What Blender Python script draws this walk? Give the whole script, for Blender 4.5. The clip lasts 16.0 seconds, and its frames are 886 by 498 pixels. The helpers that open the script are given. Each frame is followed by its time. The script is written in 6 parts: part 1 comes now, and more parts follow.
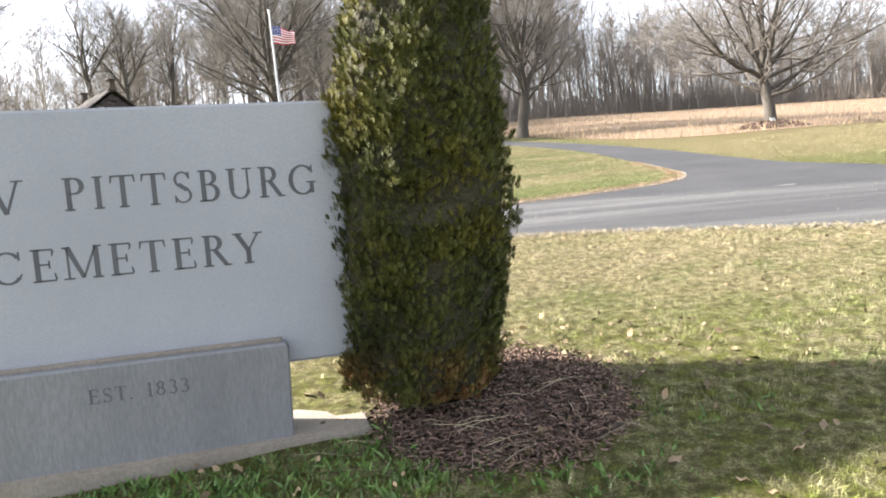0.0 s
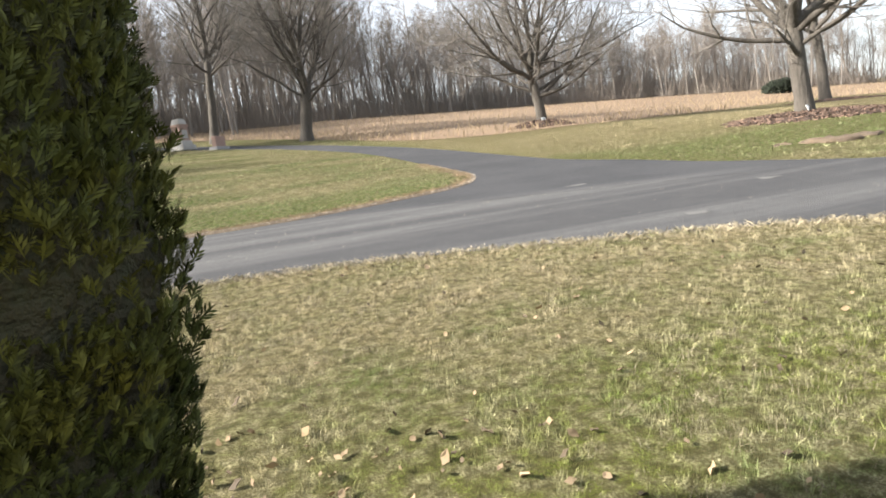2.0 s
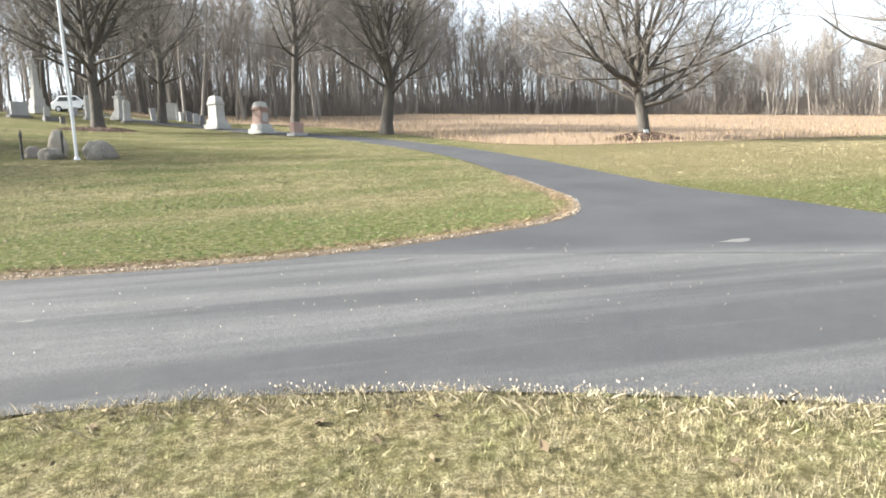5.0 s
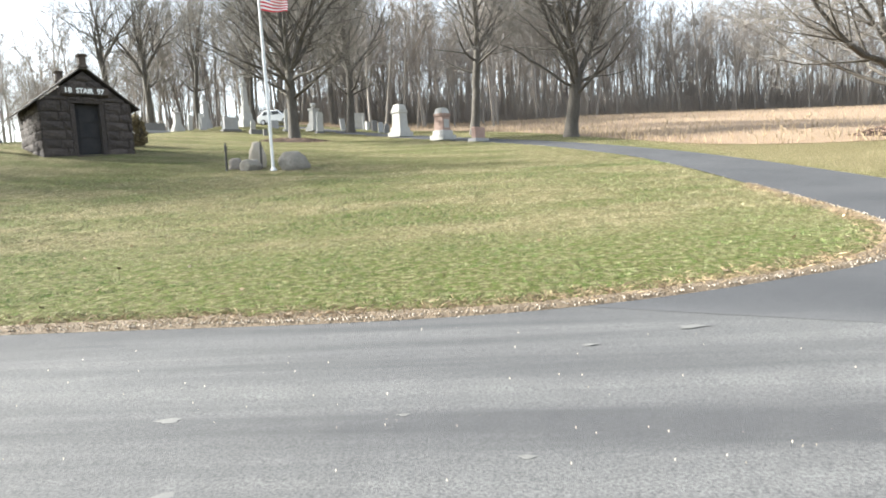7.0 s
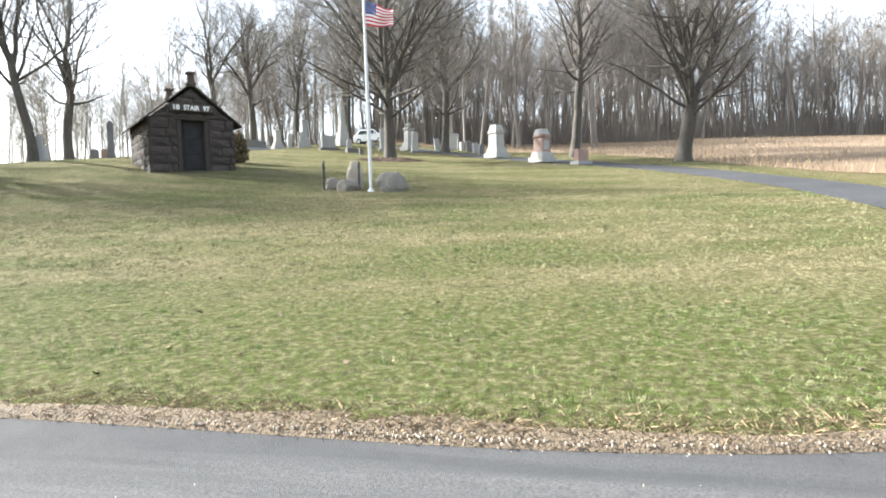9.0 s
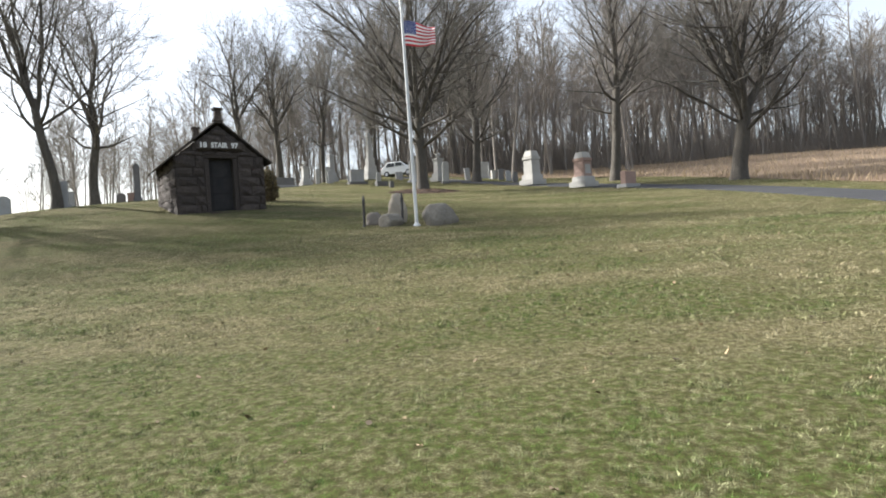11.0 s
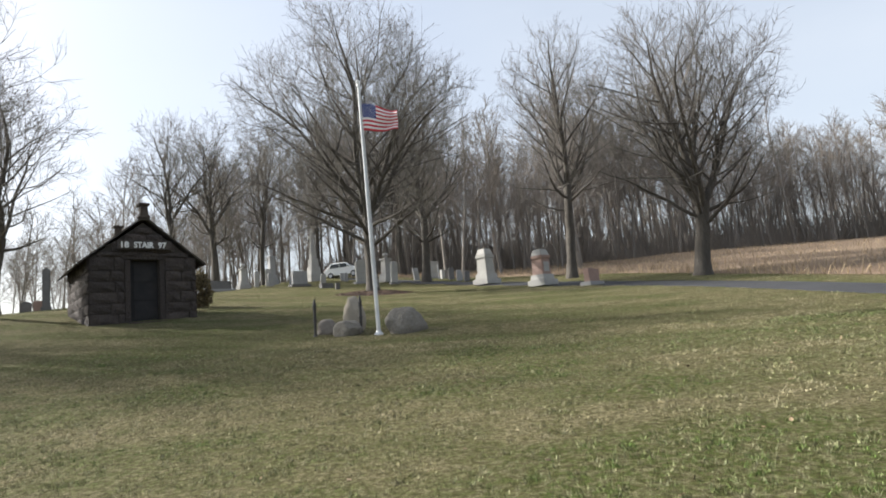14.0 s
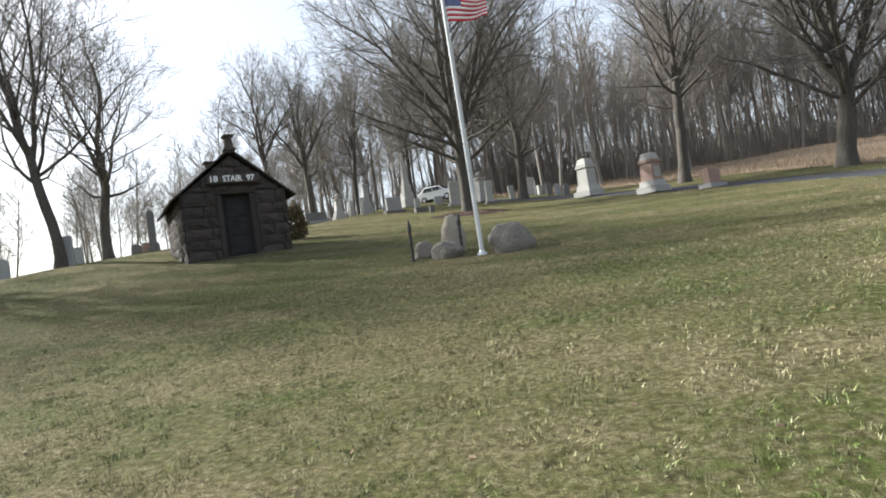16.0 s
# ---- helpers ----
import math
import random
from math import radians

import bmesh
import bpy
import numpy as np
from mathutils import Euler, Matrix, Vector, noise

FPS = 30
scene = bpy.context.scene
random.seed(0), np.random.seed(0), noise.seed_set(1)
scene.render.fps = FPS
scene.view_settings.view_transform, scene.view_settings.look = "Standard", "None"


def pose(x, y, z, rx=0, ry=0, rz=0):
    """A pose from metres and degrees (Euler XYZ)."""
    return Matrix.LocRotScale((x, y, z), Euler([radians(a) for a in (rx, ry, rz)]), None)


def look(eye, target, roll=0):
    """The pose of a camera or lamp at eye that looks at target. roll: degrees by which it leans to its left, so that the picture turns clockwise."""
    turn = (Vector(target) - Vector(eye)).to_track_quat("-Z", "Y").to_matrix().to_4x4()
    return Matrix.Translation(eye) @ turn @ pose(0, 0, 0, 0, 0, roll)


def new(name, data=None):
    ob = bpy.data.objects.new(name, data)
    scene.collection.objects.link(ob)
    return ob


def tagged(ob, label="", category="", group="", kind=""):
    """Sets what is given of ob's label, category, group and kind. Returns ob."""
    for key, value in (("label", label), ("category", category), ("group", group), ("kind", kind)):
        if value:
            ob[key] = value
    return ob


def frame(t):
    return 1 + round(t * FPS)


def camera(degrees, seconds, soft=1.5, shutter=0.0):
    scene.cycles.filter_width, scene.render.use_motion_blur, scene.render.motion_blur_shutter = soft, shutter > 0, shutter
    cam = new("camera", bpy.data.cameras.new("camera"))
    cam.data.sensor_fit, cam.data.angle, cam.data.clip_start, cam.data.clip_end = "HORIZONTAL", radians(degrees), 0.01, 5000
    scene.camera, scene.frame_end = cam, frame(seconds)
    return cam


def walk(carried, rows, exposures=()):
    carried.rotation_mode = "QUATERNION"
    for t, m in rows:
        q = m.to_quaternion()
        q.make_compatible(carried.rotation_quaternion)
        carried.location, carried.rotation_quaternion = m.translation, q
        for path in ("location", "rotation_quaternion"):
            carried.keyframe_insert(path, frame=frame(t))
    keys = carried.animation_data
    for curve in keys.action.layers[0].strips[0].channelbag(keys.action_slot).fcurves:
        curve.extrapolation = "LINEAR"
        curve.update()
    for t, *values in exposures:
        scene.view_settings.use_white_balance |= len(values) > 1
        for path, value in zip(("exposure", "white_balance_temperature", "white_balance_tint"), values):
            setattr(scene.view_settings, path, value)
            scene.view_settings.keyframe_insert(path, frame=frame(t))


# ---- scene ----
# ---- camera and walk: seconds, eye, target, roll
cam = camera(70.7, 16.0, soft=1.8)
PATH = [
    (0, (0.004, -0.075, 1.412), (-0.035, 1.918, 1.239), -5.2),
    (0.5, (0.129, 0.327, 1.445), (0.413, 2.297, 1.253), -3.6),
    (1, (0.193, 0.734, 1.472), (0.637, 2.666, 1.201), -3.9),
    (1.5, (0.391, 1.141, 1.497), (0.887, 3.072, 1.343), -4.4),
    (2, (0.46, 1.565, 1.534), (1.051, 3.461, 1.295), -7.8),
    (2.5, (0.603, 1.992, 1.568), (1.265, 3.864, 1.33), -4.3),
    (3, (0.787, 2.409, 1.616), (1.402, 4.293, 1.346), -4.4),
    (3.5, (0.849, 2.795, 1.67), (1.471, 4.67, 1.36), -4.0),
    (4, (1.053, 3.205, 1.699), (1.595, 5.119, 1.485), -4.6),
    (4.2, (1.076, 3.36, 1.741), (1.544, 5.293, 1.53), -3.5),
    (6.3, (0.768, 5.783, 2.067), (0.888, 7.766, 1.836), -6.9),
    (6.5, (0.719, 5.969, 2.031), (0.709, 7.965, 1.911), -6.5),
    (7, (0.5, 6.389, 2.108), (0.337, 8.374, 1.924), -3.3),
    (7.5, (0.235, 6.737, 2.147), (0.002, 8.695, 1.815), -4.5),
    (8, (0.096, 7.195, 2.198), (-0.294, 9.144, 1.976), -4.9),
    (8.5, (-0.109, 7.643, 2.277), (-0.328, 9.62, 2.067), -2.3),
    (9, (-0.32, 8.068, 2.324), (-0.748, 10.018, 2.216), -1.6),
    (9.2, (-0.383, 8.248, 2.37), (-0.942, 10.166, 2.267), -3.8),
    (11.3, (-1.862, 10.28, 2.511), (-2.327, 12.224, 2.559), -3.9),
    (11.5, (-1.926, 10.485, 2.514), (-2.32, 12.443, 2.613), -4.1),
    (12, (-2.086, 10.898, 2.571), (-2.598, 12.825, 2.726), -3.9),
    (12.5, (-2.393, 11.263, 2.64), (-2.85, 13.206, 2.765), -5.1),
    (13, (-2.587, 11.686, 2.672), (-3.005, 13.624, 2.935), -4.0),
    (13.5, (-2.843, 12.116, 2.764), (-3.157, 14.056, 3.137), -4.4),
    (14, (-3.049, 12.516, 2.838), (-3.336, 14.473, 3.134), -5.4),
    (14.5, (-3.153, 12.863, 2.848), (-3.64, 14.749, 3.3), -4.7),
    (15, (-3.476, 13.363, 2.865), (-3.9, 15.29, 3.192), -7.4),
    (15.5, (-3.61, 13.889, 2.828), (-4.048, 15.812, 3.158), -7.5),
    (16, (-3.714, 14.4, 2.848), (-4.323, 16.304, 2.934), -8.5),
]
EXPOSURES = [(0.0, 2.35, 6600, 12), (0.5, 2.15, 6900, 11), (1.5, 1.85, 6900, 11), (2.0, 1.75, 6700, 10), (3.5, 1.9, 6500, 9), (7.0, 2.3, 6350, 6), (8.0, 2.08, 6400, 7), (9.0, 2.3, 6250, 7), (9.2, 2.3, 6200, 7), (11.3, 1.4, 6400, 9), (12.5, 1.42, 6500, 10), (13.0, 1.4, 6500, 10), (14.0, 1.15, 6400, 9), (14.5, 0.6, 6400, 9), (15.0, 0.45, 6400, 9), (15.5, 1.05, 6400, 9), (16.0, 1.35, 6300, 8)]
walk(cam, [(t, look(e, g, r)) for t, e, g, r in PATH], EXPOSURES)

# ---- world and sun
SUN_AZ, SUN_EL = math.radians(-79.0), math.radians(31.0)
world = bpy.data.worlds.new("world")
scene.world = world
world.use_nodes = True
wn = world.node_tree.nodes
wl = world.node_tree.links
wn.clear()
sky = wn.new("ShaderNodeTexSky")
sky.sky_type = "NISHITA"
sky.sun_disc = False
sky.sun_elevation, sky.sun_rotation = SUN_EL, SUN_AZ
sky.air_density, sky.dust_density, sky.ozone_density = 1.0, 2.5, 1.0
# thin high cloud over the blue
wtc = wn.new("ShaderNodeTexCoord")
wmap = wn.new("ShaderNodeMapping")
wmap.inputs["Scale"].default_value = (1.0, 1.0, 3.0)
wnoise = wn.new("ShaderNodeTexNoise")
wnoise.inputs["Scale"].default_value = 1.6
wnoise.inputs["Detail"].default_value = 5.0
wramp = wn.new("ShaderNodeMapRange")
wramp.inputs["From Min"].default_value, wramp.inputs["From Max"].default_value = 0.3, 0.7
wramp.inputs["To Min"].default_value, wramp.inputs["To Max"].default_value = 0.72, 1.0
wmix = wn.new("ShaderNodeMix")
wmix.data_type = "RGBA"
wcloud = wn.new("ShaderNodeMix")
wcloud.data_type = "RGBA"
wcloud.blend_type = "MIX"
wcloud.inputs[0].default_value = 0.68
wcloud.inputs[7].default_value = (4.7, 4.9, 5.2, 1)
wbg = wn.new("ShaderNodeBackground")
wbg.inputs["Strength"].default_value = 0.093
wout = wn.new("ShaderNodeOutputWorld")
wl.new(wtc.outputs["Generated"], wmap.inputs["Vector"])
wl.new(wmap.outputs["Vector"], wnoise.inputs["Vector"])
wl.new(wnoise.outputs["Fac"], wramp.inputs["Value"])
wl.new(sky.outputs["Color"], wcloud.inputs[6])
wl.new(wramp.outputs["Result"], wmix.inputs[0])
wl.new(sky.outputs["Color"], wmix.inputs[6])
wl.new(wcloud.outputs[2], wmix.inputs[7])
wl.new(wmix.outputs[2], wbg.inputs["Color"])
wl.new(wbg.outputs["Background"], wout.inputs["Surface"])
sun = new("sun", bpy.data.lights.new("sun", "SUN"))
sun.data.energy, sun.data.angle, sun.data.color = 5.0, math.radians(1.5), (1.0, 0.95, 0.88)
sun_dir = Vector((math.sin(SUN_AZ) * math.cos(SUN_EL), math.cos(SUN_AZ) * math.cos(SUN_EL), math.sin(SUN_EL)))
sun.matrix_world = look(sun_dir * 60, (0, 0, 0))

# ---- materials
def mat(name, base=(0.5, 0.5, 0.5), rough=0.8, metal=0.0):
    m = bpy.data.materials.new(name)
    m.use_nodes = True
    p = m.node_tree.nodes["Principled BSDF"]
    p.inputs["Base Color"].default_value = (*base, 1)
    p.inputs["Roughness"].default_value = rough
    p.inputs["Metallic"].default_value = metal
    return m


def nodes_of(m):
    nt = m.node_tree
    return nt.nodes, nt.links, nt.nodes["Principled BSDF"]


def place_vec(n, l, scale=(1, 1, 1), world_space=True):
    if world_space:
        g = n.new("ShaderNodeNewGeometry")
        src = g.outputs["Position"]
    else:
        g = n.new("ShaderNodeTexCoord")
        src = g.outputs["Object"]
    mp = n.new("ShaderNodeMapping")
    mp.inputs["Scale"].default_value = scale
    l.new(src, mp.inputs["Vector"])
    return mp.outputs["Vector"]


def noise_of(n, l, vec, scale, detail=4.0, rough=0.6, lo=0.3, hi=0.7):
    t = n.new("ShaderNodeTexNoise")
    t.inputs["Scale"].default_value, t.inputs["Detail"].default_value, t.inputs["Roughness"].default_value = scale, detail, rough
    l.new(vec, t.inputs["Vector"])
    r = n.new("ShaderNodeMapRange")
    r.inputs["From Min"].default_value, r.inputs["From Max"].default_value = lo, hi
    l.new(t.outputs["Fac"], r.inputs["Value"])
    return r.outputs["Result"]


def mixc(n, l, fac, a, b, mode="MIX"):
    m = n.new("ShaderNodeMix")
    m.data_type, m.blend_type = "RGBA", mode
    for sock, v in ((0, fac), (6, a), (7, b)):
        if isinstance(v, (int, float)):
            m.inputs[sock].default_value = v
        elif isinstance(v, tuple):
            m.inputs[sock].default_value = (*v, 1)
        else:
            l.new(v, m.inputs[sock])
    return m.outputs[2]


def bump_of(n, l, p, height, strength=0.4, distance=0.02):
    b = n.new("ShaderNodeBump")
    b.inputs["Strength"].default_value, b.inputs["Distance"].default_value = strength, distance
    l.new(height, b.inputs["Height"])
    l.new(b.outputs["Normal"], p.inputs["Normal"])


def mottled(name, a, b, c=None, big=1.5, small=40.0, rough=0.85, bump=0.3, dist=0.01, world_space=True, stretch=(1, 1, 1), metal=0.0):
    """Two tones in large patches, a third in fine grain, with relief."""
    m = mat(name, a, rough, metal)
    n, l, p = nodes_of(m)
    v = place_vec(n, l, stretch, world_space)
    f1 = noise_of(n, l, v, big, 5.0)
    f2 = noise_of(n, l, v, small, 3.0)
    col = mixc(n, l, f1, a, b)
    if c:
        s = n.new("ShaderNodeMath")
        s.operation = "MULTIPLY"
        s.inputs[1].default_value = 0.6
        l.new(f2, s.inputs[0])
        col = mixc(n, l, s.outputs[0], col, c)
    l.new(col, p.inputs["Base Color"])
    if bump:
        bump_of(n, l, p, f2, bump, dist)
    return m


def island_tint(m, col, lo=0.7, hi=1.3, objects=False):
    """Vary a colour from piece to piece."""
    n, l, p = nodes_of(m)
    r = n.new("ShaderNodeMapRange")
    r.inputs["To Min"].default_value, r.inputs["To Max"].default_value = lo, hi
    if objects:
        l.new(n.new("ShaderNodeObjectInfo").outputs["Random"], r.inputs["Value"])
    else:
        l.new(n.new("ShaderNodeNewGeometry").outputs["Random Per Island"], r.inputs["Value"])
    v = n.new("ShaderNodeVectorMath")
    v.operation = "SCALE"
    l.new(col, v.inputs[0])
    l.new(r.outputs["Result"], v.inputs["Scale"])
    l.new(v.outputs["Vector"], p.inputs["Base Color"])


def lawn_colour(n, l, fine=True):
    """Winter turf: green, straw and olive in patches of several sizes, shared by the soil sheet and the blades."""
    v = place_vec(n, l, (1, 1, 0))
    vs = place_vec(n, l, (0.55, 1.3, 0))
    f1 = noise_of(n, l, vs, 0.36, 4.0, 0.6, 0.41, 0.56)
    f2 = noise_of(n, l, v, 2.2, 4.0, 0.65, 0.44, 0.66)
    f3 = noise_of(n, l, v, 9.0, 2.0, 0.6, 0.42, 0.60)
    c = mixc(n, l, f1, LAWN_GREEN, LAWN_STRAW)
    c = mixc(n, l, f2, c, LAWN_OLIVE)
    # a greener strip where the lane sheds its water
    xyz = n.new("ShaderNodeSeparateXYZ")
    l.new(v, xyz.inputs[0])
    strip = n.new("ShaderNodeMapRange")
    strip.interpolation_type = "SMOOTHSTEP"
    strip.inputs["From Min"].default_value, strip.inputs["From Max"].default_value = 3.4, 1.2
    away = n.new("ShaderNodeMath")
    away.operation = "SUBTRACT"
    away.inputs[1].default_value = 12.8
    l.new(xyz.outputs["Y"], away.inputs[0])
    size = n.new("ShaderNodeMath")
    size.operation = "ABSOLUTE"
    l.new(away.outputs[0], size.inputs[0])
    l.new(size.outputs[0], strip.inputs["Value"])
    patch = noise_of(n, l, v, 0.7, 3.0, 0.6, 0.12, 0.5)
    amount = n.new("ShaderNodeMath")
    amount.operation = "MULTIPLY"
    l.new(strip.outputs["Result"], amount.inputs[0])
    l.new(patch, amount.inputs[1])
    c = mixc(n, l, amount.outputs[0], c, LAWN_GREEN)
    # moist hollow by the sign, and the bleached crown of the bank beside the lane
    low = n.new("ShaderNodeMapRange")
    low.interpolation_type = "SMOOTHSTEP"
    low.inputs["From Min"].default_value, low.inputs["From Max"].default_value = 4.9, 3.4
    l.new(xyz.outputs["Y"], low.inputs["Value"])
    damp = n.new("ShaderNodeMath")
    damp.operation = "MULTIPLY"
    l.new(low.outputs["Result"], damp.inputs[0])
    l.new(noise_of(n, l, v, 1.1, 4.0, 0.65, 0.34, 0.56), damp.inputs[1])
    c = mixc(n, l, damp.outputs[0], c, (0.20, 0.245, 0.045))
    bank = n.new("ShaderNodeMapRange")
    bank.interpolation_type = "SMOOTHSTEP"
    bank.inputs["From Min"].default_value, bank.inputs["From Max"].default_value = 2.6, 1.0
    off = n.new("ShaderNodeMath")
    off.operation = "SUBTRACT"
    off.inputs[1].default_value = 6.3
    l.new(xyz.outputs["Y"], off.inputs[0])
    far = n.new("ShaderNodeMath")
    far.operation = "ABSOLUTE"
    l.new(off.outputs[0], far.inputs[0])
    l.new(far.outputs[0], bank.inputs["Value"])
    dry = n.new("ShaderNodeMath")
    dry.operation = "MULTIPLY"
    l.new(bank.outputs["Result"], dry.inputs[0])
    l.new(noise_of(n, l, v, 1.6, 4.0, 0.7, 0.36, 0.60), dry.inputs[1])
    c = mixc(n, l, dry.outputs[0], c, (0.49, 0.41, 0.25))
    # bleached grass between the branch lane and the field
    east = n.new("ShaderNodeMapRange")
    east.interpolation_type = "SMOOTHSTEP"
    east.inputs["From Min"].default_value, east.inputs["From Max"].default_value = 15.5, 21.0
    reach = n.new("ShaderNodeVectorMath")
    reach.operation = "DOT_PRODUCT"
    reach.inputs[1].default_value = (0.35, 0.80, 0)
    l.new(v, reach.inputs[0])
    l.new(reach.outputs["Value"], east.inputs["Value"])
    over = n.new("ShaderNodeMapRange")
    over.inputs["From Min"].default_value, over.inputs["From Max"].default_value = 7.5, 9.5
    l.new(xyz.outputs["X"], over.inputs["Value"])
    pale = n.new("ShaderNodeMath")
    pale.operation = "MULTIPLY"
    l.new(east.outputs["Result"], pale.inputs[0])
    l.new(over.outputs["Result"], pale.inputs[1])
    c = mixc(n, l, pale.outputs[0], c, mixc(n, l, f2, (0.50, 0.42, 0.25), (0.36, 0.32, 0.17)))
    if fine:
        f4 = noise_of(n, l, v, 75.0, 5.0, 0.85, 0.42, 0.60)
        f5 = noise_of(n, l, v, 15.0, 4.0, 0.75, 0.40, 0.62)
        k = n.new("ShaderNodeMapRange")
        k.inputs["To Min"].default_value, k.inputs["To Max"].default_value = 0.30, 1.6
        l.new(f5, k.inputs["Value"])
        grain = n.new("ShaderNodeVectorMath")
        grain.operation = "SCALE"
        s = n.new("ShaderNodeMath")
        s.operation = "MULTIPLY"
        s.inputs[1].default_value = 0.5
        l.new(f3, s.inputs[0])
        c = mixc(n, l, s.outputs[0], c, LAWN_PALE)
        l.new(c, grain.inputs[0])
        l.new(k.outputs["Result"], grain.inputs["Scale"])
        return grain.outputs["Vector"], f4
    return c, f3


LAWN_GREEN, LAWN_STRAW, LAWN_OLIVE, LAWN_PALE = (0.12, 0.21, 0.045), (0.46, 0.41, 0.24), (0.15, 0.185, 0.065), (0.60, 0.53, 0.36)
m_lawn = mat("lawn soil", rough=0.95)
n, l, p = nodes_of(m_lawn)
c, f = lawn_colour(n, l)
c = mixc(n, l, f, (0.14, 0.125, 0.055), c)
p.inputs["Specular IOR Level"].default_value = 0.05
l.new(c, p.inputs["Base Color"])
tufts = noise_of(n, l, place_vec(n, l, (1, 1, 0)), 13.0, 6.0, 0.8, 0.25, 0.75)
both = n.new("ShaderNodeMath")
both.operation = "ADD"
l.new(f, both.inputs[0])
l.new(tufts, both.inputs[1])
bump_of(n, l, p, both.outputs[0], 1.0, 0.07)
def lane_colour(n, l):
    """Worn asphalt: long pale and dark wheel tracks, blotches and fine stone grain."""
    f1 = noise_of(n, l, place_vec(n, l, (0.06, 1.0, 1.0)), 1.3, 4.0, 0.6, 0.42, 0.6)
    v2 = place_vec(n, l)
    f2 = noise_of(n, l, v2, 70.0, 5.0, 0.85, 0.36, 0.62)
    f3 = noise_of(n, l, v2, 3.0, 4.0, 0.6, 0.35, 0.7)
    c = mixc(n, l, f1, (0.06, 0.061, 0.065), (0.165, 0.164, 0.162))
    half = n.new("ShaderNodeMath")
    half.operation = "MULTIPLY"
    half.inputs[1].default_value = 0.5
    l.new(f3, half.inputs[0])
    c = mixc(n, l, half.outputs[0], c, (0.10, 0.10, 0.10))
    return mixc(n, l, f2, (0.05, 0.05, 0.052), c), f2


m_asphalt = mat("worn asphalt", rough=0.92)
n, l, p = nodes_of(m_asphalt)
c, f2 = lane_colour(n, l)
p.inputs["Specular IOR Level"].default_value = 0.2
l.new(c, p.inputs["Base Color"])
bump_of(n, l, p, f2, 0.6, 0.006)
m_asphalt_new = mottled("dark asphalt", (0.042, 0.044, 0.048), (0.07, 0.071, 0.075), (0.026, 0.026, 0.028), 0.5, 80.0, 0.92, 0.5, 0.006)
m_asphalt_new.node_tree.nodes["Principled BSDF"].inputs["Specular IOR Level"].default_value = 0.2
# the newer coat is worn thin where the main lane's traffic crosses it
n, l, p = nodes_of(m_asphalt_new)
coat = p.inputs["Base Color"].links[0].from_socket
v = place_vec(n, l, (1, 1, 1))
across = n.new("ShaderNodeVectorMath")
across.operation = "DOT_PRODUCT"
across.inputs[1].default_value = (0.3, 0.954, 0)
l.new(v, across.inputs[0])
thin = n.new("ShaderNodeMapRange")
thin.interpolation_type = "SMOOTHSTEP"
thin.inputs["From Min"].default_value, thin.inputs["From Max"].default_value = 10.5, 11.7
l.new(across.outputs["Value"], thin.inputs["Value"])
worn, _ = lane_colour(n, l)
l.new(mixc(n, l, thin.outputs["Result"], worn, coat), p.inputs["Base Color"])
m_bark = mottled("bark", (0.07, 0.061, 0.052), (0.12, 0.108, 0.092), (0.034, 0.03, 0.026), 3.0, 14.0, 0.95, 0.8, 0.03, True, (1, 1, 0.25))
m_twig = mottled("twig bark", (0.13, 0.117, 0.104), (0.185, 0.168, 0.15), None, 2.0, 20.0, 0.9, 0.0)
# grey-brown wood, paler than the near bark: distance haze put into its colour
m_wood_hazed = mottled("hazed far wood", (0.15, 0.133, 0.117), (0.265, 0.236, 0.21), None, 0.2, 4.0, 0.95, 0.0)
m_concrete = mottled("grey sign granite", (0.285, 0.297, 0.325), (0.345, 0.358, 0.388), (0.235, 0.247, 0.272), 1.2, 120.0, 0.7, 0.1, 0.002)
m_letter = mottled("letter recess", (0.07, 0.073, 0.082), (0.10, 0.103, 0.112), None, 4.0, 60.0, 0.85, 0.1, 0.002)
m_brown_stone = mottled("rough brownstone", (0.07, 0.053, 0.043), (0.108, 0.086, 0.07), (0.042, 0.031, 0.026), 2.0, 18.0, 0.95, 0.9, 0.04)
m_roof = mottled("dark slab roof", (0.05, 0.042, 0.037), (0.075, 0.062, 0.054), (0.035, 0.03, 0.026), 2.0, 20.0, 0.9, 0.5, 0.01)
m_white_paint = mottled("white paint", (0.72, 0.72, 0.70), (0.6, 0.6, 0.58), None, 1.0, 30.0, 0.45, 0.0)
m_field = mat("stubble soil", rough=0.95)

# ---- ground
PROFILE_Y = [-60, -10, 0, 2.6, 5, 6.8, 9.5, 11.3, 13, 15, 17, 20, 25, 30, 40, 50, 58, 75, 100, 120, 170, 300, 2000]
PROFILE_Z = [-2, -0.7, 0, 0.25, 0.52, 0.74, 1.0, 1.1, 1.25, 1.36, 1.5, 1.85, 2.5, 3.15, 4.35, 5.5, 6.5, 8.8, 12.0, 13.6, 15.5, 16, 16]


def smooth01(v):
    v = np.clip(v, 0, 1)
    return v * v * (3 - 2 * v)


